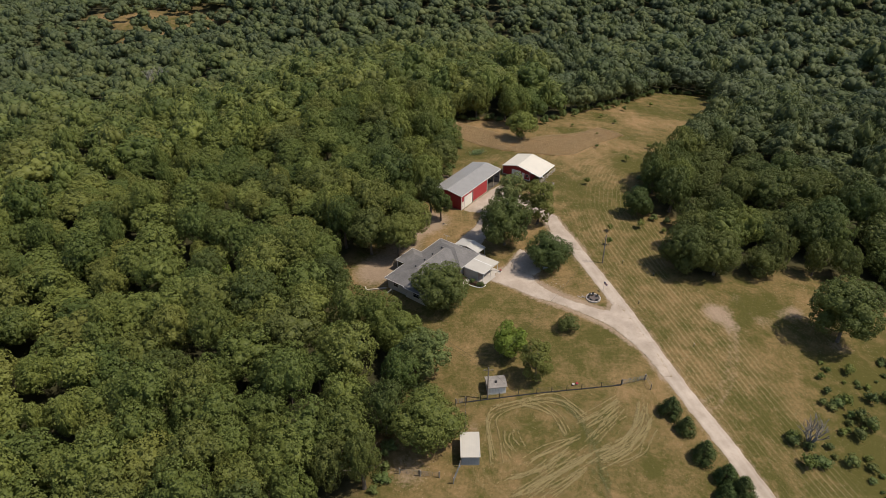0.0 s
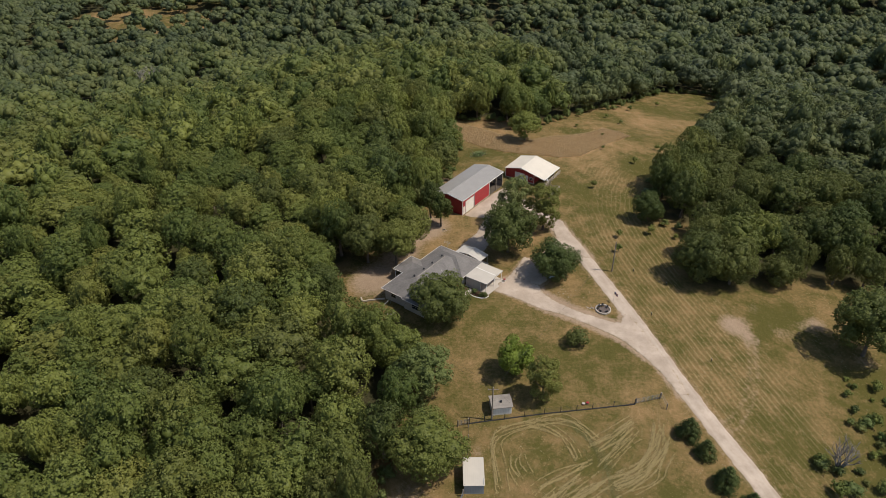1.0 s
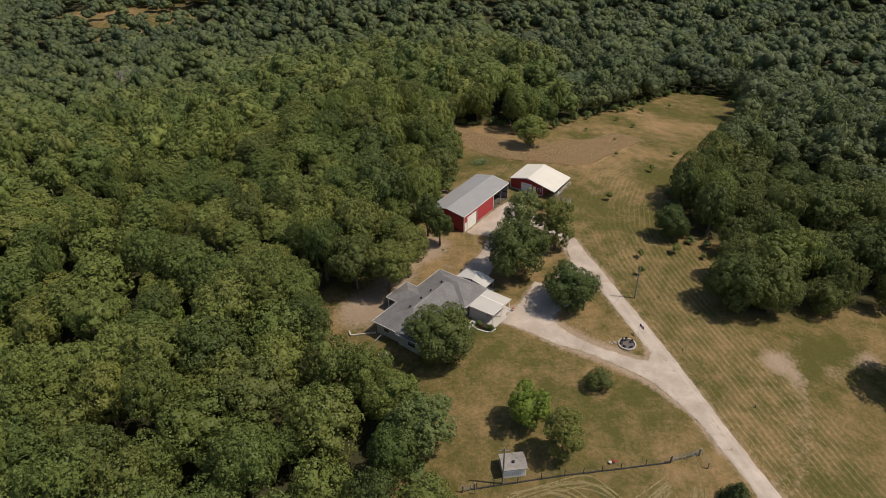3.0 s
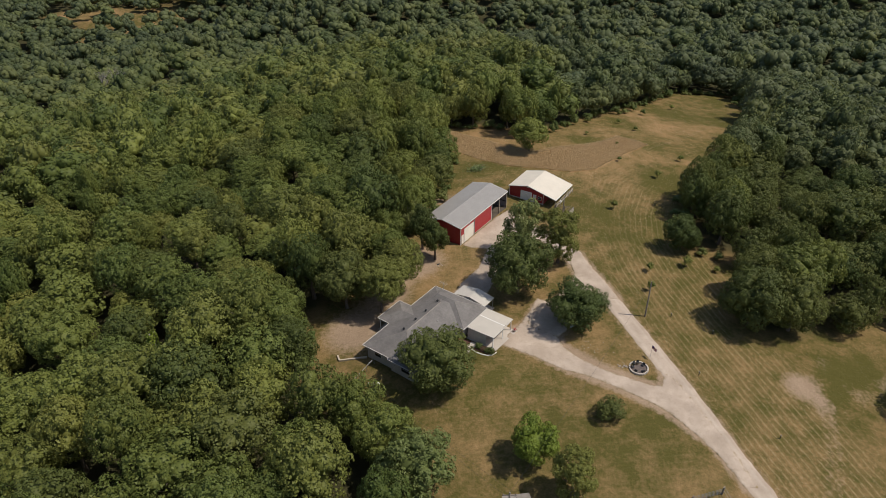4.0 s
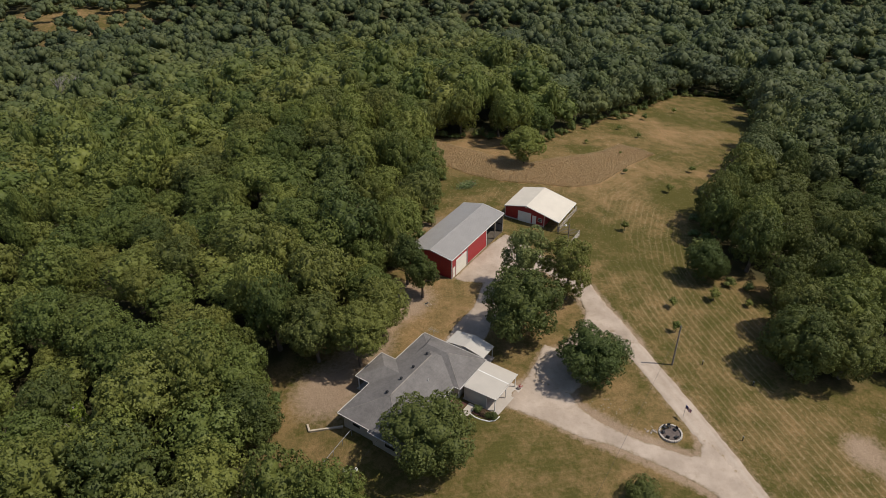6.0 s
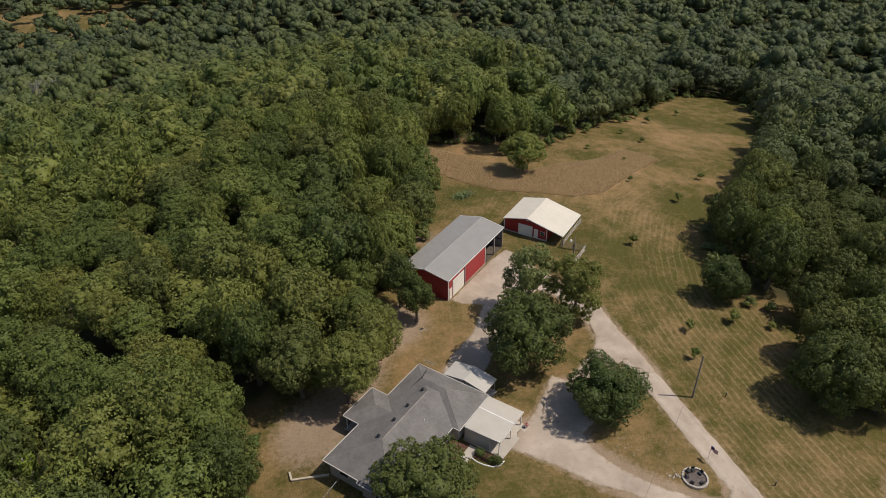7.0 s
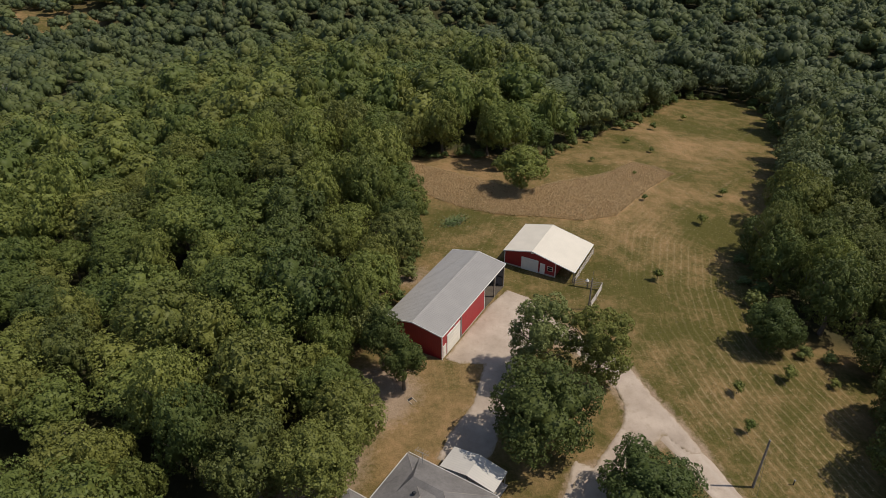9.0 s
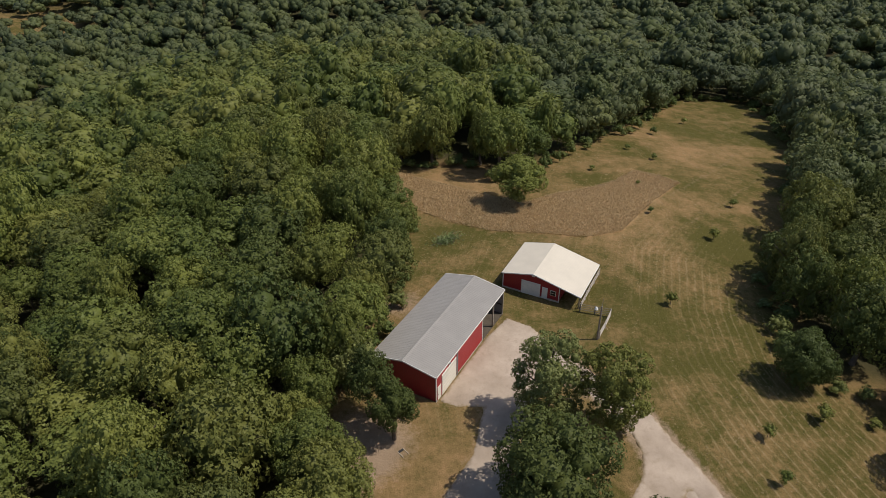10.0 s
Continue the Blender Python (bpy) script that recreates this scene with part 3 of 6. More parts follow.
def lobed_arrays(rng, lobes, puffs, leaves, fill, size, below=0.55, lobe=(0.38, 0.54), puff=(0.085, 0.135), body=0.74, stir=0.30, tall=1.0):
    """A crown one metre in radius and two high, base at 0: limbs' lobes round a heart, each heaped with small rounded puffs of leaf sprays."""
    mid = np.array((0, 0, 0.95))
    k = np.arange(lobes)
    up = 1 - (1 + below) * (k + 0.3) / lobes
    ang = k * 2.39996 + rng.uniform(-0.5, 0.5, lobes)
    ring = np.sqrt(np.clip(1 - up * up, 0, 1))
    out = np.stack([ring * np.cos(ang), ring * np.sin(ang), up], 1) + rng.normal(size=(lobes, 3)) * 0.12
    out /= np.linalg.norm(out, axis=1)[:, None]
    lr = rng.uniform(*lobe, lobes)
    lc = mid + out * ((0.95 - lr) * rng.uniform(0.80, 1.20, lobes))[:, None]
    V, F, n = [], [], 0
    bv, bf = ICO_V, ICO_F
    for c, r in list(zip(lc, lr * body)) + [(mid, 0.50)]:
        V.append(bv * r * rng.uniform(0.90, 1.07, (len(bv), 1)) / (1, 1, tall) + c)
        F.append(bf + n)
        n += len(bv)

    def clear_of_others(pts, i, f):
        d = np.linalg.norm(pts[:, None] - lc[None], axis=2) / lr[None]
        d[:, i] = 9
        return d.min(1) > f
    apart = math.cos(1.7 * puff[0] / lr.mean())
    P, N = [], []
    for i in range(lobes):
        d = rng.normal(size=(puffs * 4, 3)) * 0.8 + out[i] * 0.5 + (0, 0, 0.1)
        d /= np.linalg.norm(d, axis=1)[:, None]
        keep = []
        for q in d:
            if all(q @ w < apart for w in keep):
                keep.append(q)
        d = np.array(keep[:puffs])
        c = lc[i] + d * lr[i] * rng.uniform(0.84, 0.98, (len(d), 1))
        ok = clear_of_others(c, i, 0.90)
        for q, a in zip(c[ok], d[ok]):
            e = rng.normal(size=(leaves, 3)) + 0.9 * a + (0, 0, 0.35)
            e /= np.linalg.norm(e, axis=1)[:, None]
            q = q + e * rng.uniform(*puff) * rng.uniform(0.75, 1.15, (leaves, 1))
            P.append((q - lc[i]) / (1, 1, tall) + lc[i])
            N.append(e + 0.35 * a)
        d = rng.normal(size=(fill, 3)) + out[i] * 0.6
        d /= np.linalg.norm(d, axis=1)[:, None]
        c = lc[i] + d * lr[i] * rng.uniform(0.80, 0.98, (fill, 1))
        ok = clear_of_others(c, i, 0.85)
        P.append((c[ok] - lc[i]) / (1, 1, tall) + lc[i])
        N.append(d[ok])
    p = np.concatenate(P)
    v = sprays(rng, p, np.concatenate(N), size, stir)
    v = (v - np.repeat(p, 3, 0)) / (1, 1, tall) + np.repeat(p, 3, 0)
    V.append(v)
    F.append(n + np.arange(len(v)).reshape(-1, 3))
    return np.concatenate(V), np.concatenate(F)


def trunk_arrays(rng, height, crown_r, crown_base):
    """A tapered trunk with limbs that reach into the crown."""
    bm = bmesh.new()
    r = 0.035 * height * 0.55 + 0.05
    lean = Vector((rng.uniform(-0.05, 0.05), rng.uniform(-0.05, 0.05), 1))
    pts = [Vector((0, 0, -0.3))] + [lean * (height * f) + Vector((rng.uniform(-0.1, 0.1), rng.uniform(-0.1, 0.1), 0)) for f in (0.12, 0.35, 0.6, 0.82)]
    for i in range(4):
        rod(pts[i], pts[i + 1], r * (1.25 - 0.25 * i if i else 1.4), r * (1 - 0.25 * i), 7, bm)
    for i in range(6):
        a = i * 2.4
        z = height * rng.uniform(0.28, 0.62)
        e = Vector((math.cos(a), math.sin(a), 0)) * crown_r * rng.uniform(0.5, 0.8) + Vector((0, 0, z + height * rng.uniform(0.12, 0.28)))
        m = lean * z
        k = m.lerp(e, 0.5) + Vector((0, 0, -0.04 * height))
        rod(m, k, r * 0.42, r * 0.26, 5, bm)
        rod(k, e, r * 0.26, r * 0.08, 5, bm)
    return bm


RNG = np.random.default_rng(11)
NEAR = [lobed_arrays(RNG, 12, 26, 22, 230, 0.032, body=0.52, stir=0.42) for _ in range(8)]
MID = [lobed_arrays(RNG, 11, 24, 15, 140, 0.043, body=0.54, stir=0.40) for _ in range(8)]
HALF = [lobed_arrays(RNG, 10, 13, 7, 30, 0.066, 0.4, puff=(0.11, 0.16), body=0.86, stir=0.28) for _ in range(10)]
FAR = [lobed_arrays(RNG, 8, 4, 4, 9, 0.088, 0.25, (0.36, 0.52), (0.13, 0.18), 0.96, 0.22) for _ in range(16)]
BUSH = [lobed_arrays(RNG, 6, 8, 9, 24, 0.080, 0.2, (0.40, 0.56), (0.13, 0.2), 0.72, 0.4) for _ in range(8)]
CONE = [cedar_arrays(RNG, 40, 80, 0.042) for _ in range(3)]
TREE_MESH = {}


def crown_mesh(key, arrays, material):
    """One shared mesh for alike crowns."""
    if key not in TREE_MESH:
        ob = mesh_object("crown", arrays[0], arrays[1], material)
        TREE_MESH[key] = ob.data
        bpy.data.objects.remove(ob)
    return TREE_MESH[key]


def trunk_mesh(i):
    if ("trunk", i) not in TREE_MESH:
        bm = trunk_arrays(np.random.default_rng(50 + i), 1.0 * 10, 4.0, 3.0)
        bmesh.ops.scale(bm, vec=(0.1, 0.1, 0.1), verts=bm.verts)
        me = bpy.data.meshes.new("trunk")
        bm.to_mesh(me)
        bm.free()
        me.materials.append(BARK)
        TREE_MESH[("trunk", i)] = me
    return TREE_MESH[("trunk", i)]


def stem_mesh():
    """A short forked stem for bushes and saplings."""
    if "stem" not in TREE_MESH:
        bm = rod((0, 0, -0.1), (0.02, 0.01, 0.45), 0.035, 0.024, 6)
        for a in (0.4, 2.5, 4.6):
            rod((0.02, 0.01, 0.4), (0.22 * math.cos(a), 0.22 * math.sin(a), 0.85), 0.018, 0.006, 4, bm)
        me = bpy.data.meshes.new("trunk")
        bm.to_mesh(me)
        bm.free()
        me.materials.append(BARK)
        TREE_MESH["stem"] = me
    return TREE_MESH["stem"]


def tree(x, y, r, h, kind=0, material=None, label="", name="tree", category="tree", group="", low=0.16, custom=None):
    """A tree r metres in crown radius and h high at (x, y); its crown starts at low * h."""
    material = material or LEAF
    ob = thing(name, (x, y, gz(x, y) - 0.1), (x * 37.0 + y * 17.0) % 360, label, category, group)
    arr = custom or NEAR[kind % len(NEAR)]
    cr = new("crown", crown_mesh((id(arr), material.name), arr, material))
    cr.parent = ob
    cr.matrix_local = Matrix.Translation((0, 0, h * low)) @ Matrix.Diagonal((r, r, h * (1 - low) / 2.0, 1))
    tk = new("trunk", trunk_mesh(kind % 5) if h > 2.6 else stem_mesh())
    tk.parent = ob
    tk.matrix_local = Matrix.Diagonal((h * 0.9, h * 0.9, h * 0.9, 1)) if h > 4 else Matrix.Diagonal((h * 0.6, h * 0.6, h * 0.8, 1))
    return ob


# yard trees: x, y, crown radius, height, crown start, leaf, label
BIG = [lobed_arrays(RNG, 18, 32, 26, 220, 0.026, 0.85, (0.30, 0.44), (0.075, 0.12), 0.66, 0.45) for _ in range(4)]
STEEP = [lobed_arrays(RNG, 26, 24, 24, 90, 0.029, 0.92, (0.20, 0.34), (0.06, 0.11), 0.5, 0.5, 1.6) for _ in range(2)]
OPEN = [lobed_arrays(RNG, 15, 24, 24, 110, 0.032, 0.85, (0.24, 0.38), (0.08, 0.13), 0.6, 0.45) for _ in range(3)]
for x, y, r, h, low, leaf, arr, label in (
        (-0.7, 116.0, 6.3, 10.6, 0.06, LEAF_DARK, BIG[0], "broad dark-green oak on the lawn beside the house"),
        (24.1, 130.9, 5.6, 9.4, 0.03, LEAF_DARK, BIG[1], "rounded dark-green shade tree beside the gravel drive"),
        (14.9, 139.8, 6.4, 12.8, 0.06, LEAF_DARK, BIG[2], "broad green shade tree between house and barn"),
        (17.2, 151.6, 4.3, 14.4, 0.02, LEAF_LIGHT, STEEP[0], "airy pale-green tree at the edge of the barnyard"),
        (24.0, 149.2, 4.3, 13.4, 0.04, LEAF, STEEP[1], "upright green tree beside the farm road"),
        (-9.6, 155.6, 3.6, 9.5, 0.10, LEAF, OPEN[1], "green tree at the edge of the bare yard"),
        (-11.8, 149.6, 3.8, 10.5, 0.08, LEAF, OPEN[2], "green tree at the edge of the woods"),
        (-5.2, 160.8, 3.2, 8.5, 0.12, LEAF_LIGHT, OPEN[0], "pale-green young tree beside the red barn"),
        (-0.5, 150.9, 2.9, 9.6, 0.18, LEAF_DARK, OPEN[2], "small tree beside the red barn"),
        (-3.0, 154.8, 2.9, 10.6, 0.26, LEAF_DARK, OPEN[0], "small grey-green tree near the red barn"),
        (13.1, 102.4, 3.9, 7.8, 0.12, LEAF_BRIGHT, OPEN[1], "young bright-green maple on the lawn"),
        (17.5, 96.2, 3.3, 10.2, 0.06, LEAF, STEEP[0], "young green tree beside the field fence"),
        (25.9, 206.2, 5.2, 10.2, 0.2, LEAF, OPEN[0], "lone green tree in tall dry grass"),
        (83.4, 110.6, 7.9, 15.8, 0.14, LEAF_DARK, BIG[3], "large spreading tree at the edge of the pasture"),
        (-2.6, 82.0, 6.4, 11.5, 0.10, LEAF, BIG[1], "broad tree shading the cattle pen"),
        (-4.0, 98.5, 5.6, 10.5, 0.12, LEAF_SCRUB, OPEN[0], "pale grey-green tree at the edge of the lawn"),
        (-10.4, 134.9, 4.8, 12.2, 0.28, LEAF, BIG[3], "tall green tree shading the bare yard"),
        (-7.0, 140.2, 4.6, 12.0, 0.26, LEAF, BIG[2], "tall green tree behind the house"),
        (-9.6, 145.4, 4.4, 11.5, 0.2, LEAF, BIG[1], "green tree between the house and the woods"),
        (-8.6, 102.6, 5.0, 11.5, 0.06, LEAF, BIG[1], "green tree at the edge of the lawn"),
        (-12.6, 107.4, 4.8, 12.0, 0.06, LEAF, BIG[3], "green tree at the edge of the woods"),
        (-27.2, 128.2, 5.0, 12.0, 0.05, LEAF, BIG[2], "green tree at the edge of the woods"),
        (-25.0, 122.0, 4.6, 11.0, 0.05, LEAF_DARK, BIG[0], "dark-green tree at the edge of the woods"),
        (-17.0, 136.6, 5.2, 12.5, 0.16, LEAF_DARK, BIG[0], "dark-green tree shading the bare yard"),
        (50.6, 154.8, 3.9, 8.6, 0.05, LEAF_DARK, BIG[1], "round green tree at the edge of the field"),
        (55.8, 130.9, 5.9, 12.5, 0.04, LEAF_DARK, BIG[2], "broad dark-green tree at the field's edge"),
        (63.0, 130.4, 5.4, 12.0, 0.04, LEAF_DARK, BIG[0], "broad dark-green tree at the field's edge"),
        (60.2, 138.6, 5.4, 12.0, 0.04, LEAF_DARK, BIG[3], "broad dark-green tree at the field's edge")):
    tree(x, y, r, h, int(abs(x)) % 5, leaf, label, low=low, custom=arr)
tree(25.9, 109.8, 2.5, 3.7, 1, LEAF_DARK, "rounded green shrub on the mown lawn", "shrub", "shrub", low=0.02, custom=NEAR[1])
for x, y, r, h in ((41.3, 88.4, 1.85, 3.9), (43.0, 84.6, 1.6, 3.3), (44.5, 78.9, 1.85, 4.1), (46.9, 74.6, 1.7, 3.8), (48.9, 72.4, 1.8, 3.8), (45.9, 71.5, 1.5, 3.2)):
    tree(x, y, r * 1.34, h * 1.16, int(x), LEAF_CEDAR, "bushy dark-green cedar beside the farm road", "cedar", "cedar", "cedars along the road", 0.0, CONE[int(y) % 3])
for x, y, r, h in ((40.7, 171.5, 1.0, 2.4), (56.5, 190.4, 1.1, 2.4), (67, 203.5, 1.0, 2.0), (49.3, 200.6, 0.7, 1.5), (61.5, 229, 0.9, 1.6), (70, 249.5, 1.1, 2.2), (41.9, 146.4, 0.9, 2.3),
                   (40.4, 140.2, 0.85, 2.4), (49.9, 148.4, 1.3, 2.6), (63.3, 186, 0.9, 1.8), (55.8, 147, 0.9, 1.5), (84, 262, 1.0, 2.0), (52, 214, 0.6, 1.0), (45, 222, 0.7, 1.2), (58, 236, 0.8, 1.4)):
    tree(x, y, r, h, int(y), LEAF, "young sapling standing in the mown field", "sapling", "sapling", "saplings in the field", 0.22, BUSH[int(x) % 6])


def dead_tree(x, y, size=1.0, stems=5, seed=4, lift=0.0, label="bare grey dead tree with broken spreading branches"):
    ob = thing("dead_tree", (x, y, gz(x, y) + lift), 0, label, "dead tree")
    rng = random.Random(seed)
    bm = bmesh.new()

    def grow(a, d, length, r, depth):
        b = a + d * length
        rod(a, b, r, r * 0.62, 5, bm)
        if depth == 0:
            return
        for _ in range(3 if depth > 1 else 4):
            nd = (d + Vector((rng.uniform(-0.65, 0.65), rng.uniform(-0.65, 0.65), rng.uniform(-0.1, 0.5)))).normalized()
            grow(a.lerp(b, rng.uniform(0.55, 1)), nd, length * rng.uniform(0.6, 0.85), r * 0.55, depth - 1)
    for k in range(stems):
        grow(Vector((rng.uniform(-.4, .4), rng.uniform(-.4, .4), -0.2)), Vector((math.cos(k * 1.3) * 0.32, math.sin(k * 1.3) * 0.32, 1)).normalized(), 2.5 * size, 0.2 * math.sqrt(size), 3)
    part("trunk", bm, DEADWOOD, ob)


dead_tree(65.0, 83.2)
dead_tree(-45.9, 119.1, 1.6, 2, 6, label="pale bare dead tree standing among the woods")
for x, y, h, a in ((-47.9, 123.2, 9.5, 1.0), (-47.5, 124.2, 9.0, 0.3)):
    # trunks wrapped in bright climbing leaves
    ob = thing("ivied_trunk", (x, y, gz(x, y)), 0, "dead trunk wrapped in bright green climbing leaves", "dead tree", "ivied trunks")
    part("trunk", rod((0, 0, -0.3), (0.3 * a, 0.1, h), 0.22, 0.10, 7), DEADWOOD, ob)
    rng = np.random.default_rng(int(h * 10))
    z = rng.uniform(0.5, h + 0.3, 900)
    w = (0.75 - 0.03 * z) * (0.6 + 0.6 * np.abs(np.sin(z * 1.7 + a)))
    t = rng.uniform(0, math.tau, 900)
    d = np.stack([np.cos(t), np.sin(t), np.full(900, 0.25)], 1)
    v = sprays(rng, np.stack([np.cos(t) * w + 0.3 * a * z / h, np.sin(t) * w, z], 1), d, 0.16, 0.4)
    mesh_object("climbing_leaves", v, np.arange(len(v)).reshape(-1, 3), LEAF_BRIGHT, ob, smooth=False)
for x, y, k in ((-164.5, 369, 11), (-158, 372, 12)):
    dead_tree(x, y, 2.2, 2, k, 7.0, "pale bare dead tree rising above the valley woods")
rs = random.Random(21)
for i in range(230):
    if i < 9:
        x, y = 65 + rs.uniform(-4.5, 4.5), 82 + rs.uniform(-4, 3.5)
        r = rs.uniform(0.9, 1.6)
    else:
        x, y = rs.uniform(66, 118), rs.uniform(58, 110)
        r = rs.choice((0.5, 0.7, 0.9, 1.2, 1.5))
        if x < 68 + (y - 80) * 0.3 or math.hypot(x - 83, y - 110) < 8:
            continue
    tree(x, y, r, r * rs.uniform(1.2, 1.9), i, (LEAF_SCRUB, LEAF, LEAF_CEDAR)[i % 3], "scrubby green bush in rough pasture", "bush", "bush", "bushes in the rough pasture", 0.0, BUSH[i % 6])


YARD_TREES = ((-8.6, 102.6), (-12.6, 107.4), (-27.2, 128.2), (-25, 122), (-9.6, 145.4), (-11.8, 149.6), (-9.6, 155.6), (-11.2, 135.4), (-8, 140.4), (-17, 136.6), (-4.2, 98), (-2.6, 82), (-3.4, 155.6), (50.6, 154.8), (55.8, 130.9), (63, 130.4), (60.2, 138.6))


def forest():
    """Woods round the farm: the trees along its edge stand singly, those beyond are joined."""
    rng = np.random.default_rng(3)
    pts = []
    y = 20.0
    row = 0
    while y < 815:
        step = 8.6 if y < 250 else 10.4
        half = 0.68 * y + 56
        xs = np.arange(-half, half, step) + (row % 2) * step / 2
        for x in xs:
            pts.append((x + rng.uniform(-0.36, 0.36) * step, y + rng.uniform(-0.36, 0.36) * step))
        y += step * 0.88
        row += 1
    # a closed front of trees along the edge of the clearing
    front = []
    for (ax, ay), (bx, by) in zip(CLEAR[2:-3], CLEAR[3:-2]):
        q = math.hypot(bx - ax, by - ay)
        m = max(1, int(q / 6.2))
        for k in range(m):
            f, o = (k + rng.uniform(0.2, 0.8)) / m, rng.uniform(2.9, 4.2)
            x, y = ax + (bx - ax) * f - (by - ay) / q * o, ay + (by - ay) * f + (bx - ax) / q * o
            if not (-26 < x < 4 and 104 < y < 160) and not (46 < x < 68 and 124 < y < 162):
                front.append((x, y))
    front = np.array(front)
    p = np.array(pts)
    p = p[(p[:, 1] < 700) | (p[:, 0] < -0.75 * p[:, 1] + 400)]
    p = p[np.hypot(p[:, None, 0] - front[None, :, 0], p[:, None, 1] - front[None, :, 1]).min(1) > 5.2]
    p = np.concatenate([front, p])
    ok = ~inside(p[:, 0], p[:, 1], CLEAR)
    d_edge, _ = seg_dist(p[:, 0], p[:, 1], CLEAR + CLEAR[:1])
    ok &= d_edge > 2.6
    for tx, ty in YARD_TREES + ((-45.9, 119.1), (-47.9, 123.2), (-47.5, 124.2), (-46.7, 117.2)):
        ok &= np.hypot(p[:, 0] - tx, p[:, 1] - ty) > 4.5
    gl = inside(p[:, 0], p[:, 1], GLADE)
    ok &= ~(gl & (rng.uniform(size=len(p)) < 0.8))
    # thin spots
    thin = np.array([noise.noise((a * 0.016, b * 0.016, 7.0)) for a, b in p])
    ok &= ~((thin > 0.28) & (p[:, 1] > 260) & (rng.uniform(size=len(p)) < 0.2))
    p, d_edge = p[ok], d_edge[ok]
    # smaller trees close the gaps in the nearer woods
    c = np.concatenate([rng.uniform((-125, 62), (4, 335), (5200, 2)), rng.uniform((4, 150), (215, 335), (5200, 2))])
    cd, _ = seg_dist(c[:, 0], c[:, 1], CLEAR + CLEAR[:1])
    yard = np.array(YARD_TREES)
    free = ~inside(c[:, 0], c[:, 1], CLEAR) & (cd > 2.2) & (np.hypot(c[:, None, 0] - yard[None, :, 0], c[:, None, 1] - yard[None, :, 1]).min(1) > 4.6)
    c, cd = c[free], cd[free]
    all_p, small = list(map(tuple, p)), []
    near_cells = {}
    for q in all_p:
        near_cells.setdefault((int(q[0] // 6), int(q[1] // 6)), []).append(q)
    for q in map(tuple, c):
        a, b = int(q[0] // 6), int(q[1] // 6)
        if all(math.dist(q, w) > 5.7 for da in (-1, 0, 1) for db in (-1, 0, 1) for w in near_cells.get((a + da, b + db), ())):
            near_cells.setdefault((a, b), []).append(q)
            small.append(q)
    n_tall = len(p)
    p = np.concatenate([p, np.array(small)])
    d_edge = seg_dist(p[:, 0], p[:, 1], CLEAR + CLEAR[:1])[0]
    near_d = np.minimum.reduce([np.hypot(p[:, 0] - cx, p[:, 1] - cy) for cx, cy in ((-18, 128), (-14, 160), (-14, 100), (60, 150), (-2, 185))])
    order = np.argsort(near_d)
    single = order[:215]
    rest = order[215:]
    big = np.array([noise.noise((a * 0.03, b * 0.03, 1.0)) for a, b in p])
    h = 12.6 + 4.6 * big + rng.uniform(-2.6, 3.2, len(p)) - 1.6 * (d_edge < 5)
    r = 5.1 + 1.0 * big + rng.uniform(-1.3, 1.6, len(p)) + 1.1 * (p[:, 1] > 250) - 0.8 * (d_edge < 5)
    h[n_tall:] *= rng.uniform(0.62, 0.88, len(p) - n_tall)
    r[n_tall:] *= rng.uniform(0.60, 0.85, len(p) - n_tall)
    z = ground_z(p[:, 0], p[:, 1])
    for i in single:
        k = int(rng.integers(0, 8))
        # past x = 40 the dark leaf paints in the trees' shaded west flanks
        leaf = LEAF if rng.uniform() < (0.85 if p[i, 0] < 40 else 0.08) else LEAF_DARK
        low = 0.04 if d_edge[i] < 9 else 0.05 if d_edge[i] < 16 else 0.22
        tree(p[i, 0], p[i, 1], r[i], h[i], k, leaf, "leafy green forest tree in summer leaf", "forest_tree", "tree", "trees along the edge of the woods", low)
    reach = np.hypot(p[rest, 0], p[rest, 1] - 80)
    for name, idx, kinds in (("woodland_near", rest[reach < 150], MID), ("woodland_middle", rest[(reach >= 150) & (reach < 260)], HALF), ("woodland_far", rest[reach >= 260], FAR)):
        V, F, T, C, n = [], [], [], [], 0
        for i in idx:
            kind = kinds if i < n_tall or kinds is MID else FAR
            v, f = kind[int(rng.integers(0, len(kind)))]
            a = rng.uniform(0, 6.28)
            c, s = math.cos(a), math.sin(a)
            conif = rng.uniform() < 0.06
            tall = 0.44 if d_edge[i] < 11 else rng.uniform(0.33, 0.46)
            rr, hh = (r[i] * 0.66, h[i] * 1.18) if conif else (r[i] * rng.uniform(0.85, 1.1), h[i] * rng.uniform(0.8, 1.12) * (1.25 if rng.uniform() < 0.1 else 1))
            w = np.empty_like(v)
            w[:, 0] = (v[:, 0] * c - v[:, 1] * s) * rr + p[i, 0]
            w[:, 1] = (v[:, 0] * s + v[:, 1] * c) * rr + p[i, 1]
            w[:, 2] = v[:, 2] * hh * tall + z[i] + hh * (1 - 2 * tall)
            V.append(w)
            F.append(f + n)
            T.append(np.full(len(v), (0.5 + 0.55 * noise.noise((p[i, 0] * 0.02, p[i, 1] * 0.02, 4.0)) + rng.normal(0, 0.34)) % 1.0))
            # bluish haze put into the far leaves, shade into those east of x = 42
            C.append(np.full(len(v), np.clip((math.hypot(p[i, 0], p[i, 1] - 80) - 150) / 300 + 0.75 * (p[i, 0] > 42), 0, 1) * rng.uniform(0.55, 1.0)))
            n += len(v)
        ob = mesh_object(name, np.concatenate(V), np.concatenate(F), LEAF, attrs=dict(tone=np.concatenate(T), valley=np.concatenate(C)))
        tagged(ob, "dense green deciduous woods filling the valley", "woods", kind="stuff")

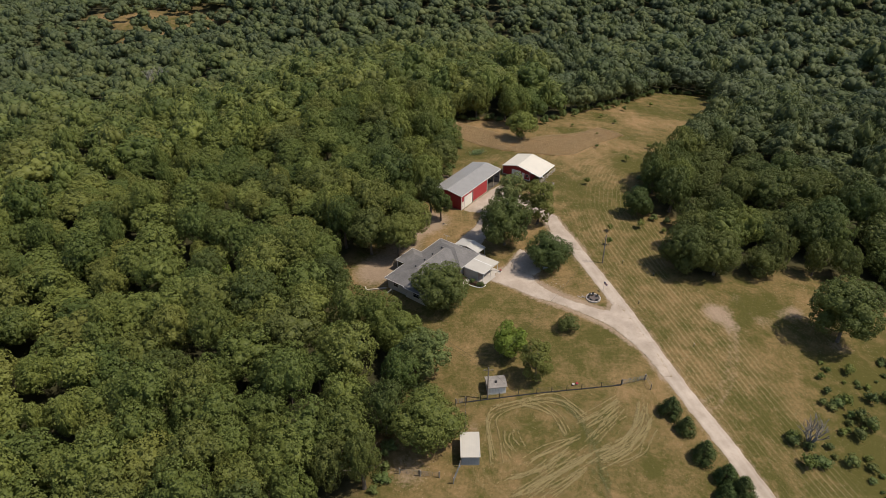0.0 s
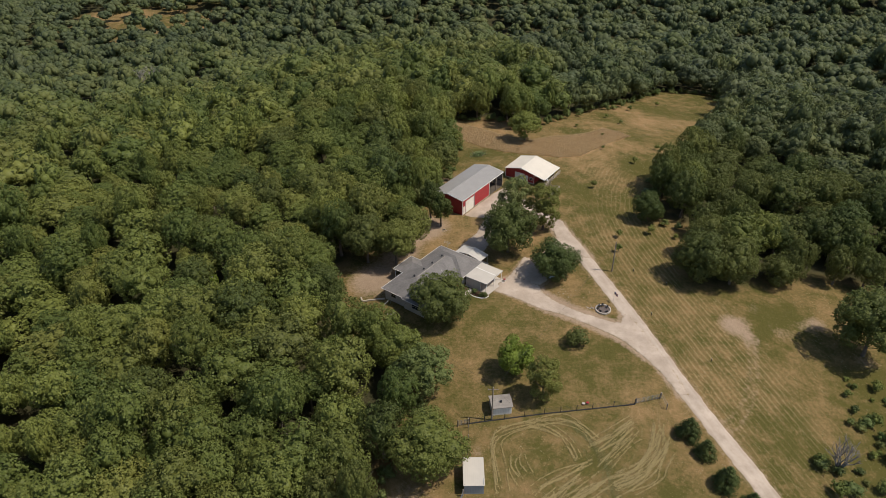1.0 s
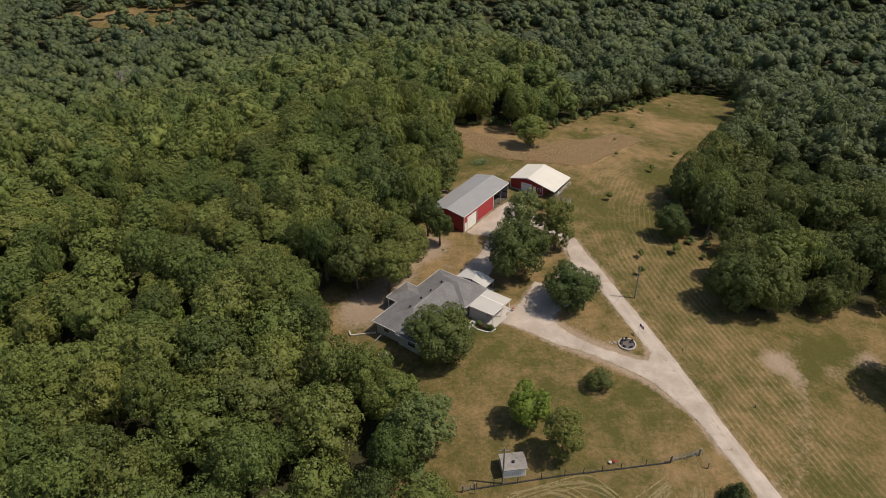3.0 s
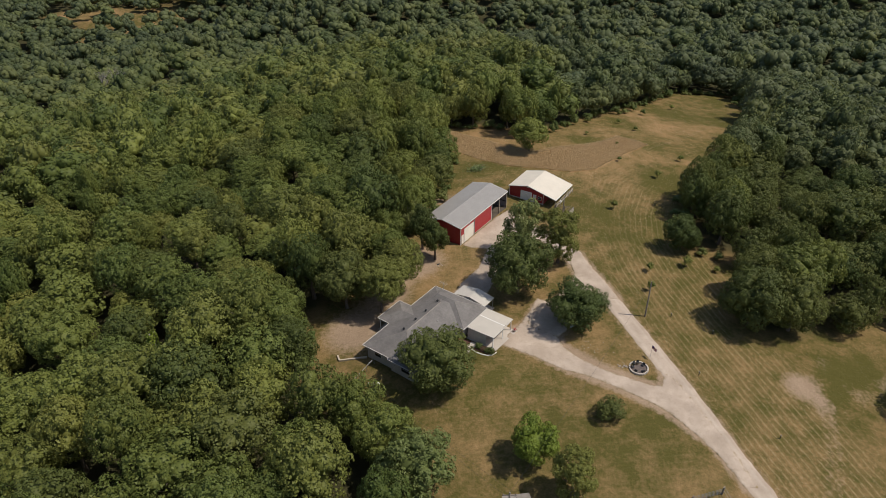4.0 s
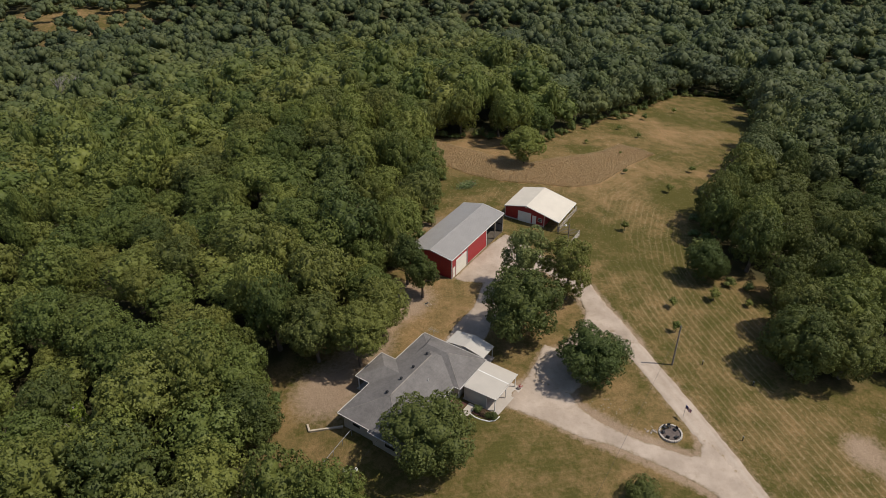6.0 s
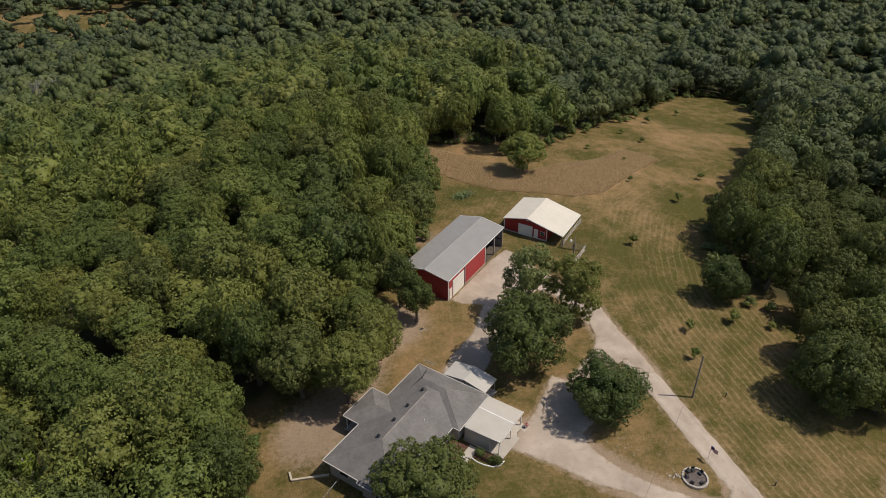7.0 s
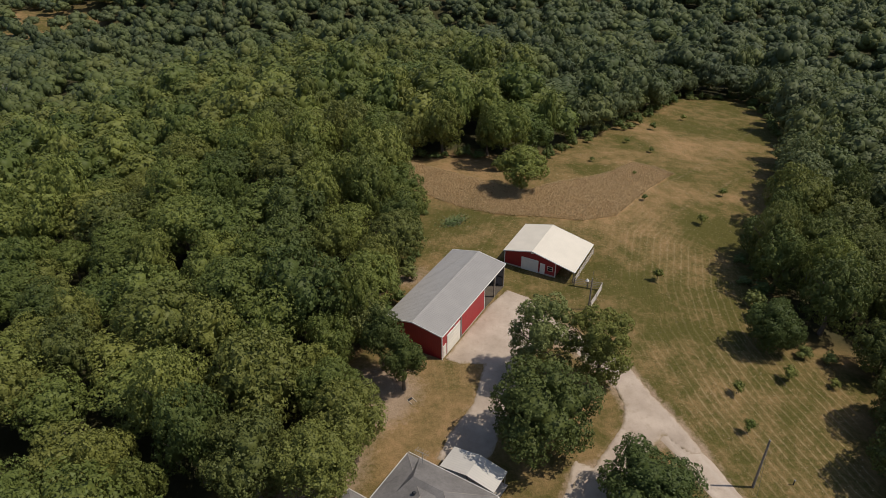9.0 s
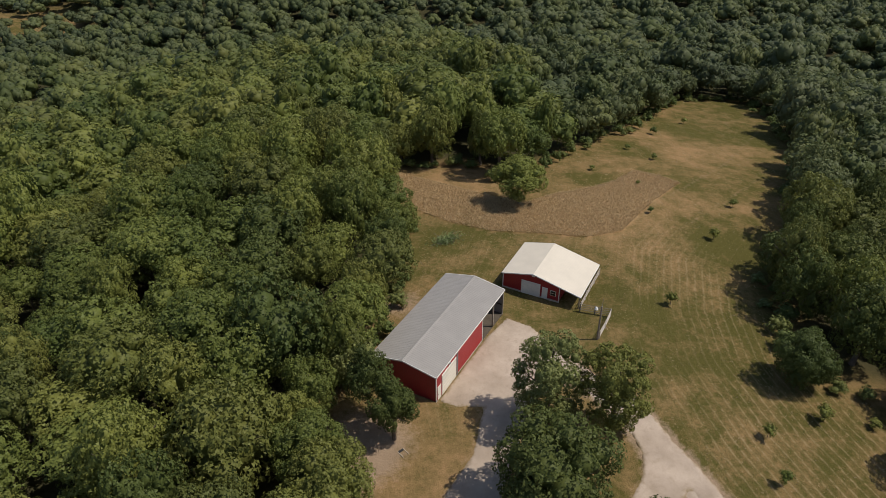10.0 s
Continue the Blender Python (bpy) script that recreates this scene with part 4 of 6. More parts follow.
    # bushes and young growth along the edge of the woods
    V, F, T, n = [], [], [], 0
    for (ax, ay), (bx, by) in zip(CLEAR[2:-3], CLEAR[3:-2]):
        m = int(math.hypot(bx - ax, by - ay) / 1.5)
        for k in range(m):
            if rng.uniform() < 0.3:
                continue
            f = (k + rng.uniform()) / m
            dx, dy = (by - ay), -(bx - ax)
            q = math.hypot(dx, dy)
            o = rng.uniform(-0.3, 3.0)
            x, y = ax + (bx - ax) * f + dx / q * -o, ay + (by - ay) * f + dy / q * -o
            if -22 < x < 3 and 106 < y < 160 or 46 < x < 90 and 120 < y < 150:
                continue
            v, fc = BUSH[int(rng.integers(0, len(BUSH)))]
            rr, hh = rng.uniform(0.7, 1.9), rng.uniform(0.9, 3.2)
            V.append(v * (rr, rr, hh / 2) + (x, y, gz(x, y) - 0.1))
            F.append(fc + n)
            T.append(np.full(len(v), rng.uniform()))
            n += len(v)
    ob = mesh_object("undergrowth", np.concatenate(V), np.concatenate(F), LEAF_SCRUB, attrs=dict(tone=np.concatenate(T)))
    tagged(ob, "green bushes and young growth edging the woods", "undergrowth", kind="stuff")


forest()

# ---- house ----
RIDGE_K = 0.37


def hip(x0, x1, y0, y1, z, rise, ends, thick=0.14, over=0.0):
    """A hip or gable roof as a solid shell. ends: ridge start and end along its axis ('x' or 'y')."""
    axis, a, b = ends
    bm = bmesh.new()
    c = [bm.verts.new((x, y, z)) for x, y in ((x0, y0), (x1, y0), (x1, y1), (x0, y1))]
    if axis == "y":
        xm = (x0 + x1) / 2
        p, q = bm.verts.new((xm, a, z + rise)), bm.verts.new((xm, b, z + rise))
        fs = ((c[0], c[1], p), (c[1], c[2], q, p), (c[2], c[3], q), (c[3], c[0], p, q))
    else:
        ym = (y0 + y1) / 2
        p, q = bm.verts.new((a, ym, z + rise)), bm.verts.new((b, ym, z + rise))
        fs = ((c[3], c[0], p), (c[0], c[1], q, p), (c[1], c[2], q), (c[2], c[3], p, q))
    for f in fs:
        bm.faces.new(f)
    low = [bm.verts.new((v.co.x, v.co.y, z - thick)) for v in c]
    for k in range(4):
        bm.faces.new((c[k], low[k], low[(k + 1) % 4], c[(k + 1) % 4]))
    bm.faces.new(low[::-1])
    bmesh.ops.recalc_face_normals(bm, faces=bm.faces)
    return bm


def gutter(pts, z, parent, w=0.09, h=0.13):
    """White fascia boards along an eave, one a side."""
    for a, b in zip(pts, pts[1:]):
        dx, dy = b[0] - a[0], b[1] - a[1]
        n = math.hypot(dx, dy)
        ox, oy = dy / n * w, -dx / n * w
        part("fascia", slab([(a[0], a[1], z), (a[0] + ox, a[1] + oy, z), (b[0] + ox, b[1] + oy, z), (b[0], b[1], z)], h), FASCIA, parent)


def window(parent, x, y, z, w, h, axis, out):
    """A framed window on a wall: axis along which it lies, out its outward sign on the other."""
    win = box((x - w / 2, y - 0.04, z), (x + w / 2, y + 0.04, z + h), 0.01) if axis == "x" else box((x - 0.04, y - w / 2, z), (x + 0.04, y + w / 2, z + h), 0.01)
    fr = part("window", win, WHITE, parent, "white-framed sash window")
    o = 0.05 * out
    for k in (0, 1):
        lo, hi = z + 0.07 + k * (h / 2 - 0.02), z + h / 2 - 0.02 + k * (h / 2 - 0.05)
        if axis == "x":
            part("pane", box((x - w / 2 + 0.07, y + o - 0.01, lo), (x + w / 2 - 0.07, y + o + 0.01, hi)), GLASS, fr)
        else:
            part("pane", box((x + o - 0.01, y - w / 2 + 0.07, lo), (x + o + 0.01, y + w / 2 - 0.07, hi)), GLASS, fr)
    return fr


def house():
    g = -0.85
    ob = thing("house", (-12.9, 123.0, g), -37.3, "long low ranch house with a grey shingle hip roof", "house")
    e = 2.58
    part("wall", prism([(0.5, 0.5), (5.9, 0.5), (5.9, 0.1), (9.9, 0.1), (11.9, 0.1), (11.9, 6.1), (9.9, 6.1), (9.9, 13.5), (10.9, 13.5), (10.9, 19.8), (0.5, 19.6)], -0.4, e - 0.1), SIDING, ob, "pale siding wall")
    part("wall", prism([(-0.1, 7.4), (0.6, 7.4), (0.6, 12.5), (-0.1, 12.5)], -0.4, e - 0.12), SIDING, ob)
    for x, y in ((-2.4, 7.2), (-2.4, 12.6), (-2.4, 9.9)):
        part("porch_post", box((x - 0.07, y - 0.07, -0.3), (x + 0.07, y + 0.07, e - 0.12), 0.01), WHITE, ob)
    part("porch_floor", box((-2.7, 6.9, -0.4), (0.48, 12.9, 0.08)), CONCRETE, ob)
    part("roof", hip(0, 10.4, 0, 20.2, e, 1.95, ("y", 5.2, 14.9)), SHINGLE, ob, "grey asphalt shingle roof")
    part("roof", hip(1.5, 11.4, 13.0, 20.35, e + 0.012, 1.86, ("x", 3.2, 6.9)), SHINGLE, ob)
    part("roof", hip(-2.65, 4.2, 6.9, 12.95, e + 0.006, 1.14, ("x", 0.4, 3.6)), SHINGLE, ob)
    part("roof", hip(5.6, 12.4, -0.4, 6.6, e + 0.009, 1.32, ("x", 6.4, 9.0)), SHINGLE, ob)
    gutter([(0, 20.2), (0, 12.95), (-2.65, 12.95), (-2.65, 6.9), (0, 6.9), (0, 0), (5.6, 0), (5.6, -0.4), (12.4, -0.4), (12.4, 6.6), (10.4, 6.6), (10.4, 13.0), (11.4, 13.0), (11.4, 20.35), (0, 20.35)][::1], e + 0.03, ob)
    # ridge caps
    part("ridge_cap", rod((5.2, 5.2, e + 1.95), (5.2, 14.9, e + 1.95), 0.09, None, 6), SHINGLE_LIGHT, ob)
    for a, b in (((0, 0, e), (5.2, 5.2, e + 1.95)), ((10.4, 0, e), (5.2, 5.2, e + 1.95)), ((0, 20.2, e), (5.2, 14.9, e + 1.95)), ((11.4, 20.35, e), (6.9, 16.68, e + 1.87)), ((11.4, 13, e), (6.9, 16.68, e + 1.87))):
        part("hip_cap", rod(Vector(a) + Vector((0, 0, 0.0)), Vector(b) + Vector((0, 0, 0.0)), 0.035, None, 6), SHINGLE_LIGHT, ob)
    for y in (5.5, 8.7, 11.6, 15.0):
        x = 4.4
        zz = e + RIDGE_K * x
        bm = rod((x, y, zz - 0.1), (x, y, zz + 0.28), 0.13, 0.11, 9)
        bm = rod((x, y, zz + 0.26), (x, y, zz + 0.42), 0.24, 0.14, 10, bm)
        part("roof_vent", bm, DARK, ob, "dark turbine roof vent")
    part("vent_pipe", rod((7.4, 11.0, e + 0.9), (7.4, 11.0, e + 1.5), 0.05), WHITE, ob)
    # windows and doors
    for x, y, z, w, h, ax, o in ((2.8, 0.5, 1.0, 1.4, 1.2, "x", -1), (8.9, 0.1, 0.9, 1.8, 1.3, "x", -1), (0.5, 3.5, 1.0, 1.2, 1.2, "y", -1), (0.5, 15, 1.0, 1.2, 1.2, "y", -1), (0.5, 17.8, 1.0, 0.9, 1.0, "y", -1), (11.9, 3.1, 0.9, 1.8, 1.3, "y", 1), (9.9, 11.8, 0.9, 1.2, 1.3, "y", 1)):
        window(ob, x, y, z, w, h, ax, o)
    dr = part("door", box((9.86, 9.2, 0.1), (9.95, 10.15, 2.15), 0.01), DARK, ob, "dark front door")
    part("door_handle", rod((9.96, 9.32, 1.1), (10.02, 9.32, 1.1), 0.03), STEEL, dr)
    # television aerial behind the ridge
    a = part("aerial", rod((2.4, 19.6, e + 0.2), (2.4, 19.6, e + 2.2), 0.025), STEEL, ob, "thin metal television aerial")
    bm = rod((1.5, 19.6, e + 2.1), (3.3, 19.6, e + 2.1), 0.02)
    for i in range(6):
        rod((1.6 + 0.3 * i, 19.1, e + 2.1), (1.6 + 0.3 * i, 20.1, e + 2.1), 0.012, None, 4, bm)
    part("aerial_arm", bm, STEEL, a)
    return ob


def local(w, u):
    """A place by the house's own axes: w across, u along."""
    return -12.9 + 0.7955 * w + 0.606 * u, 123.0 - 0.606 * w + 0.7955 * u


def carport():
    ob = thing("carport", (-12.9, 123.0, -0.85), -37.3, "white metal carport attached to the ranch house", "carport")
    e = 2.55
    bm = slab([(11.55, 14.0, e - 0.02), (16.7, 14.2, e - 0.12), (16.7, 17.7, e + 0.16), (11.55, 17.7, e + 0.26)], 0.09)
    part("roof_panel", bm, CANOPY, ob)
    bm = slab([(11.55, 17.7, e + 0.26), (16.7, 17.7, e + 0.16), (16.7, 20.4, e - 0.08), (11.55, 20.3, e + 0.02)], 0.09)
    part("roof_panel", bm, CANOPY, ob)
    part("ridge_strip", slab([(11.55, 17.62, e + 0.275), (16.7, 17.62, e + 0.175), (16.7, 17.78, e + 0.175), (11.55, 17.78, e + 0.275)], 0.05), WHITE, ob)
    gutter([(16.7, 14.2), (16.7, 17.7), (16.7, 20.4)], e - 0.02, ob, 0.08, 0.16)
    gutter([(11.55, 14.0), (16.7, 14.2)], e - 0.06, ob, 0.06, 0.14)
    for x, y in ((16.5, 14.35), (16.5, 17.4), (16.5, 20.2), (14.0, 20.2)):
        part("post", box((x - 0.06, y - 0.06, 0), (x + 0.06, y + 0.06, e - 0.1), 0.01), WHITE, ob)
    part("side_wall", box((11.6, 14.1, 0.0), (15.2, 14.2, 2.42)), SIDING, ob, "pale panel wall closing one side")
    part("side_wall", box((11.45, 14.2, 0.0), (11.55, 20.0, 2.45)), WHITE, ob)
    part("slab", prism([(11.4, 13.9), (17.3, 14.0), (17.6, 20.6), (11.4, 20.6)], -0.25, 0.09), CONCRETE, ob, "concrete floor slab")


def canopy():
    ob = thing("canopy", (-12.9, 123.0, -0.85), -37.3, "small gabled white metal canopy behind the house", "canopy")
    e = 2.35
    for x0, x1, z0, z1 in ((3.9, 7.3, e, e + 0.62), (7.3, 10.7, e + 0.62, e)):
        part("roof_panel", slab([(x0, 20.7, z0), (x1, 20.7, z1), (x1, 23.9, z1), (x0, 23.9, z0)], 0.06), CANOPY_Y, ob)
    for x in (4.1, 7.3, 10.5):
        for y in (20.9, 23.7):
            part("post", box((x - 0.05, y - 0.05, -0.1), (x + 0.05, y + 0.05, e if x != 7.3 else e + 0.55)), STEEL, ob)
    part("floor_slab", box((3.9, 20.6, -0.3), (10.8, 24.0, 0.06)), CONCRETE, ob)


CANOPY_Y = ribbed("white_canopy_ribs", (0.50, 0.455, 0.395), 1, 0.3, 0.5, 0.12, 0.2)
house()
carport()
canopy()

# ---- barns ----


def gable_roof(parent, name, sections, y0, y1, material, thick=0.1):
    """Roof planes between stations (x, z) that run along y, a plate each."""
    for (xa, za), (xb, zb) in zip(sections, sections[1:]):
        part(name, slab([(xa, y0, za), (xb, y0, zb), (xb, y1, zb), (xa, y1, za)], thick), material, parent)


def gable_wall(outline, y, thick, bm=None):
    """A wall in the x-z plane, with its outline given as (x, z)."""
    bm = bm or bmesh.new()
    a = [bm.verts.new((x, y, z)) for x, z in outline]
    b = [bm.verts.new((x, y + thick, z)) for x, z in outline]
    bm.faces.new(a)
    bm.faces.new(b[::-1])
    n = len(a)
    for k in range(n):
        bm.faces.new((a[k], b[k], b[(k + 1) % n], a[(k + 1) % n]))
    bmesh.ops.recalc_face_normals(bm, faces=bm.faces)
    return bm


def roller_door(parent, x, y0, y1, h, out, material, axis="y"):
    """A panelled overhead door in a frame, of separate sections."""
    t = 0.05 * out
    n = 5
    if axis == "y":
        fr = part("door_frame", box((min(x, x + t), y0 - 0.1, 0), (max(x, x + t), y1 + 0.1, h + 0.1)), WHITE, parent, "white door trim")
        for i in range(n):
            part("panel", box((x + t * 1.1 - 0.02, y0, 0.03 + i * h / n), (x + t * 1.1 + 0.02, y1, (i + 1) * h / n), 0.008), material, fr)
    else:
        fr = part("door_frame", box((y0 - 0.1, min(x, x + t), 0), (y1 + 0.1, max(x, x + t), h + 0.1)), WHITE, parent, "white door trim")
        for i in range(n):
            part("panel", box((y0, x + t * 1.1 - 0.02, 0.03 + i * h / n), (y1, x + t * 1.1 + 0.02, (i + 1) * h / n), 0.008), material, fr)


BAY_GREY = plain("bay_panel_grey", (0.20, 0.205, 0.22), 0.6, vary=0.3)
BAY_DIRT = plain("bay_dirt", (0.10, 0.08, 0.06), 0.95, vary=0.4, scale=5)


def red_barn():
    """The long barn: its axes are across (x, to the east) and along (y)."""
    ob = thing("barn", (4.86, 155.86, 0.0), -35.2, "long red metal barn with a grey ribbed roof", "barn")
    W, L, LW, H, R = 9.1, 19.3, 12.6, 4.1, 0.74
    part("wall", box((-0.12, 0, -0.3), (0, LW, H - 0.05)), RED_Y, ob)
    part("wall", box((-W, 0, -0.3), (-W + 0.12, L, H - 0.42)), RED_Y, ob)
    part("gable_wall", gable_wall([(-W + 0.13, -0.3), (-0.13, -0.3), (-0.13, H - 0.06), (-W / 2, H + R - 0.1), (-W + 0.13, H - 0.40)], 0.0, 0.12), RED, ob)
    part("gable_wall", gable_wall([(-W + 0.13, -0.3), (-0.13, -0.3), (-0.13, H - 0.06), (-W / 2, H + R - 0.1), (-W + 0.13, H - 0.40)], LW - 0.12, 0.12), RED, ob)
    gable_roof(ob, "roof_panel", [(-W - 0.1, H - 0.34), (-W / 2, H + R), (0.1, H - 0.02)], -0.12, L + 0.2, ROOF_GREY)
    part("ridge_cap", slab([(-W / 2 - 0.25, -0.14, H + R - 0.02), (-W / 2, -0.14, H + R + 0.06), (-W / 2 + 0.25, -0.14, H + R - 0.02), (-W / 2 + 0.25, L + 0.22, H + R - 0.02), (-W / 2, L + 0.22, H + R + 0.06), (-W / 2 - 0.25, L + 0.22, H + R - 0.02)], 0.03), ROOF_GREY, ob)
    for y in (-0.17, L + 0.21):
        for xa, za, xb, zb in ((-W - 0.1, H - 0.34, -W / 2, H + R), (-W / 2, H + R, 0.1, H - 0.02)):
            part("rake_trim", slab([(xa, y, za + 0.03), (xb, y, zb + 0.03), (xb, y + 0.07, zb + 0.03), (xa, y + 0.07, za + 0.03)], 0.2), WHITE, ob, "white edge trim")
    part("eave_trim", box((0.09, -0.12, H - 0.16), (0.16, L + 0.2, H - 0.02)), WHITE, ob, "white gutter")
    for x, y in ((0.0, 0.0), (0.0, LW)):
        part("corner_trim", box((x - 0.06, y - 0.05, 0), (x + 0.05, y + 0.07, H - 0.2)), WHITE, ob)
    for y in (LW + 3.4, L - 0.1):
        part("post", box((-0.12, y - 0.1, 0), (0.08, y + 0.1, H - 0.1), 0.01), TIMBER, ob)
    part("back_rail", box((-0.06, LW + 0.2, H - 0.45), (0.0, L, H - 0.15)), TIMBER, ob)
    # the open bay is closed at the back: grey panels between dark beams
    for x0, x1 in ((-W + 0.14, -6.0), (-5.9, -3.0), (-2.9, -0.15)):
        for z0, z1 in ((0.1, 1.55), (1.75, 3.3)):
            part("back_panel", box((x0, L - 0.12, z0), (x1, L - 0.06, z1)), BAY_GREY, ob)
    for z in (1.55, 3.3):
        part("beam", box((-W + 0.14, L - 0.14, z), (-0.15, L - 0.02, z + 0.2)), DARK, ob, "dark beam")
    for y in (LW, 0.0):
        part("kick_strip", box((0.002, 0.1, -0.05), (0.03, 0.2, 0.2)) if y == 0.0 else box((0.002, 5.2, -0.05), (0.03, LW, 0.16)), CONCRETE, ob, "pale concrete footing")
    roller_door(ob, 0.0, 1.45, 5.0, 3.15, 1, CREAM)
    dr = part("side_door", box((0.0, 0.28, 0.05), (0.06, 1.12, 2.15), 0.01), CREAM, ob, "cream side door")
    part("door_handle", rod((0.06, 0.4, 1.0), (0.12, 0.4, 1.0), 0.03), DARK, dr)
    part("downspout", box((0.02, 5.25, 0.1), (0.12, 5.45, H - 0.2), 0.01), STEEL, ob, "grey downspout")
    part("wall_lamp", box((0.0, 3.1, 3.62), (0.25, 3.35, 3.8), 0.02), STEEL, ob)
    part("floor_slab", box((-W, 0.13, -0.4), (0.0, LW, 0.05)), CONCRETE, ob)
    part("bay_floor", box((-W, LW + 0.01, -0.4), (0.05, L, 0.06)), BAY_DIRT, ob, "dark trodden dirt floor")
    return ob


def cream_barn():
    """The broader barn with an open lean-to down one side."""
    g = -1.05
    ob = thing("barn", (17.35, 179.16, g), -34.2, "red barn with a cream metal roof and open lean-to", "barn")
    L, EN, W = 9.3, 8.9, 12.15
    zl, zr, zm, xr = 2.75, 2.2, 3.95, 4.85
    ze = zm + (zr - zm) * (EN - xr) / (W - xr)
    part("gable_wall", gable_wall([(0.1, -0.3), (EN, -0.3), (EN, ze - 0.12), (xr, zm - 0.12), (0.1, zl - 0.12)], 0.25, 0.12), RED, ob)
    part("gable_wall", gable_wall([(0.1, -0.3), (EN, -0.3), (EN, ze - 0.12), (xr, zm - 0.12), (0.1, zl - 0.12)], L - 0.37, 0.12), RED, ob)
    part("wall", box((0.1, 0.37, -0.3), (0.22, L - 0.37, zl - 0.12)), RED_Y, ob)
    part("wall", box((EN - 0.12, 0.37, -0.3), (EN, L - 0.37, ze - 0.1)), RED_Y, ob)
    gable_roof(ob, "roof_panel", [(-0.1, zl), (xr, zm), (W, zr)], 0.0, L, ROOF_CREAM)
    for y in (-0.04, L - 0.03):
        for xa, za, xb, zb in ((-0.1, zl, xr, zm), (xr, zm, W, zr)):
            part("rake_trim", slab([(xa, y, za + 0.02), (xb, y, zb + 0.02), (xb, y + 0.07, zb + 0.02), (xa, y + 0.07, za + 0.02)], 0.17), WHITE, ob, "white edge trim")
    part("eave_trim", box((W - 0.02, 0, zr - 0.15), (W + 0.06, L, zr + 0.01)), WHITE, ob)
    for x in (0.1, EN):
        part("corner_trim", box((x - 0.05, 0.2, 0), (x + 0.06, 0.3, (zl if x < 1 else ze) - 0.2)), WHITE, ob)
    for y in (0.2, 3.2, 6.2, 9.0):
        part("post", box((W - 0.25, y - 0.07, -0.2), (W - 0.1, y + 0.07, zr - 0.08), 0.01), TIMBER, ob)
    for x0, x1 in ((0.1, 3.0), (6.0, 6.28), (7.2, EN)):
        part("footing", box((x0, 0.2, -0.2), (x1, 0.249, 0.28)), CONCRETE, ob, "pale concrete footing")
    roller_door(ob, 0.25, 3.15, 5.9, 2.25, -1, WHITE, "x")
    dr = part("side_door", box((6.3, 0.19, 0.05), (7.15, 0.25, 2.05), 0.01), WHITE, ob, "white side door")
    part("door_handle", rod((7.0, 0.14, 1.0), (7.0, 0.2, 1.0), 0.03), DARK, dr)
    window(ob, 8.0, 0.25, 0.95, 0.9, 0.9, "x", -1)
    part("gable_vent", box((4.6, 0.18, 3.35), (5.05, 0.26, 3.65), 0.01), WHITE, ob)
    return ob


red_barn()
cream_barn()

# ---- poles, wires and fences ----


def wire_pole(x, y, h, label, heads=0, cross=False):
    g = gz(x, y)
    ob = thing("utility_pole", (x, y, g), 0, label, "utility pole")
    part("pole", rod((0, 0, -0.4), (0, 0, h), 0.15, 0.10, 10), POLE, ob)
    if cross:
        part("crossarm", box((-0.9, -0.05, h - 0.6), (0.9, 0.05, h - 0.48), 0.01), POLE, ob)
        for k in (-0.8, 0.8):
            part("insulator", rod((k, 0, h - 0.48), (k, 0, h - 0.3), 0.05, 0.03), STEEL, ob)
    for k in range(heads):
        s = 1 if k else -1
        arm = part("lamp_arm", rod((0, 0, h - 0.5), (0.75 * s, 0.1, h - 0.25), 0.03), STEEL, ob)
        bm = rod((0.7 * s, 0.1, h - 0.45), (0.7 * s, 0.1, h - 0.12), 0.26, 0.12, 10)
        part("lamp_head", bm, WHITE, arm, "pale lamp head")
    return ob


def cable(name, a, b, sag, label):
    pts = [Vector(a).lerp(Vector(b), i / 16) + Vector((0, 0, -4 * sag * (i / 16) * (1 - i / 16))) for i in range(17)]
    bm = bmesh.new()
    for p, q in zip(pts, pts[1:]):
        rod(p, q, 0.013, None, 4, bm)
    me = bpy.data.meshes.new(name)
    bm.to_mesh(me)
    bm.free()
    me.materials.append(DARK)
    tagged(new(name, me), label, "cable")


wire_pole(37.4, 132.8, 7.7, "plain grey timber pole beside the farm road")
wire_pole(8.1, 91.6, 7.7, "timber utility pole beside the pump hut", cross=True)
wire_pole(-10.3, 111.2, 7.0, "timber pole with two pale lamp heads", heads=2)
yl = wire_pole(27.6, 164.8, 5.6, "timber yard pole with a lamp beside the corral", heads=1)
part("lightning_rod", rod((0, 0, 5.5), (0.08, 0, 7.0), 0.02), STEEL, yl)
for k in (-0.8, 0.8):
    cable("cable", (8.1 + k, 91.6, gz(8.1, 91.6) + 7.4), (-10.3 + k * 0.3, 111.2, gz(-10.3, 111.2) + 6.6), 0.7, "thin dark overhead cable between poles")
cable("cable", (8.1, 91.6, gz(8.1, 91.6) + 7.6), (37.4, 132.8, gz(37.4, 132.8) + 7.5), 1.0, "thin dark overhead cable over the lawn")
cable("cable", (8.1, 91.6, gz(8.1, 91.6) + 7.6), (12.5, 94.0, gz(12.5, 94) + 0.1), 0.0, "thin guy wire anchored in the grass")
cable("cable", (-10.3, 111.2, gz(-10.3, 111.2) + 6.4), (-6.0, 119.5, 2.4), 0.3, "thin dark service cable to the house")


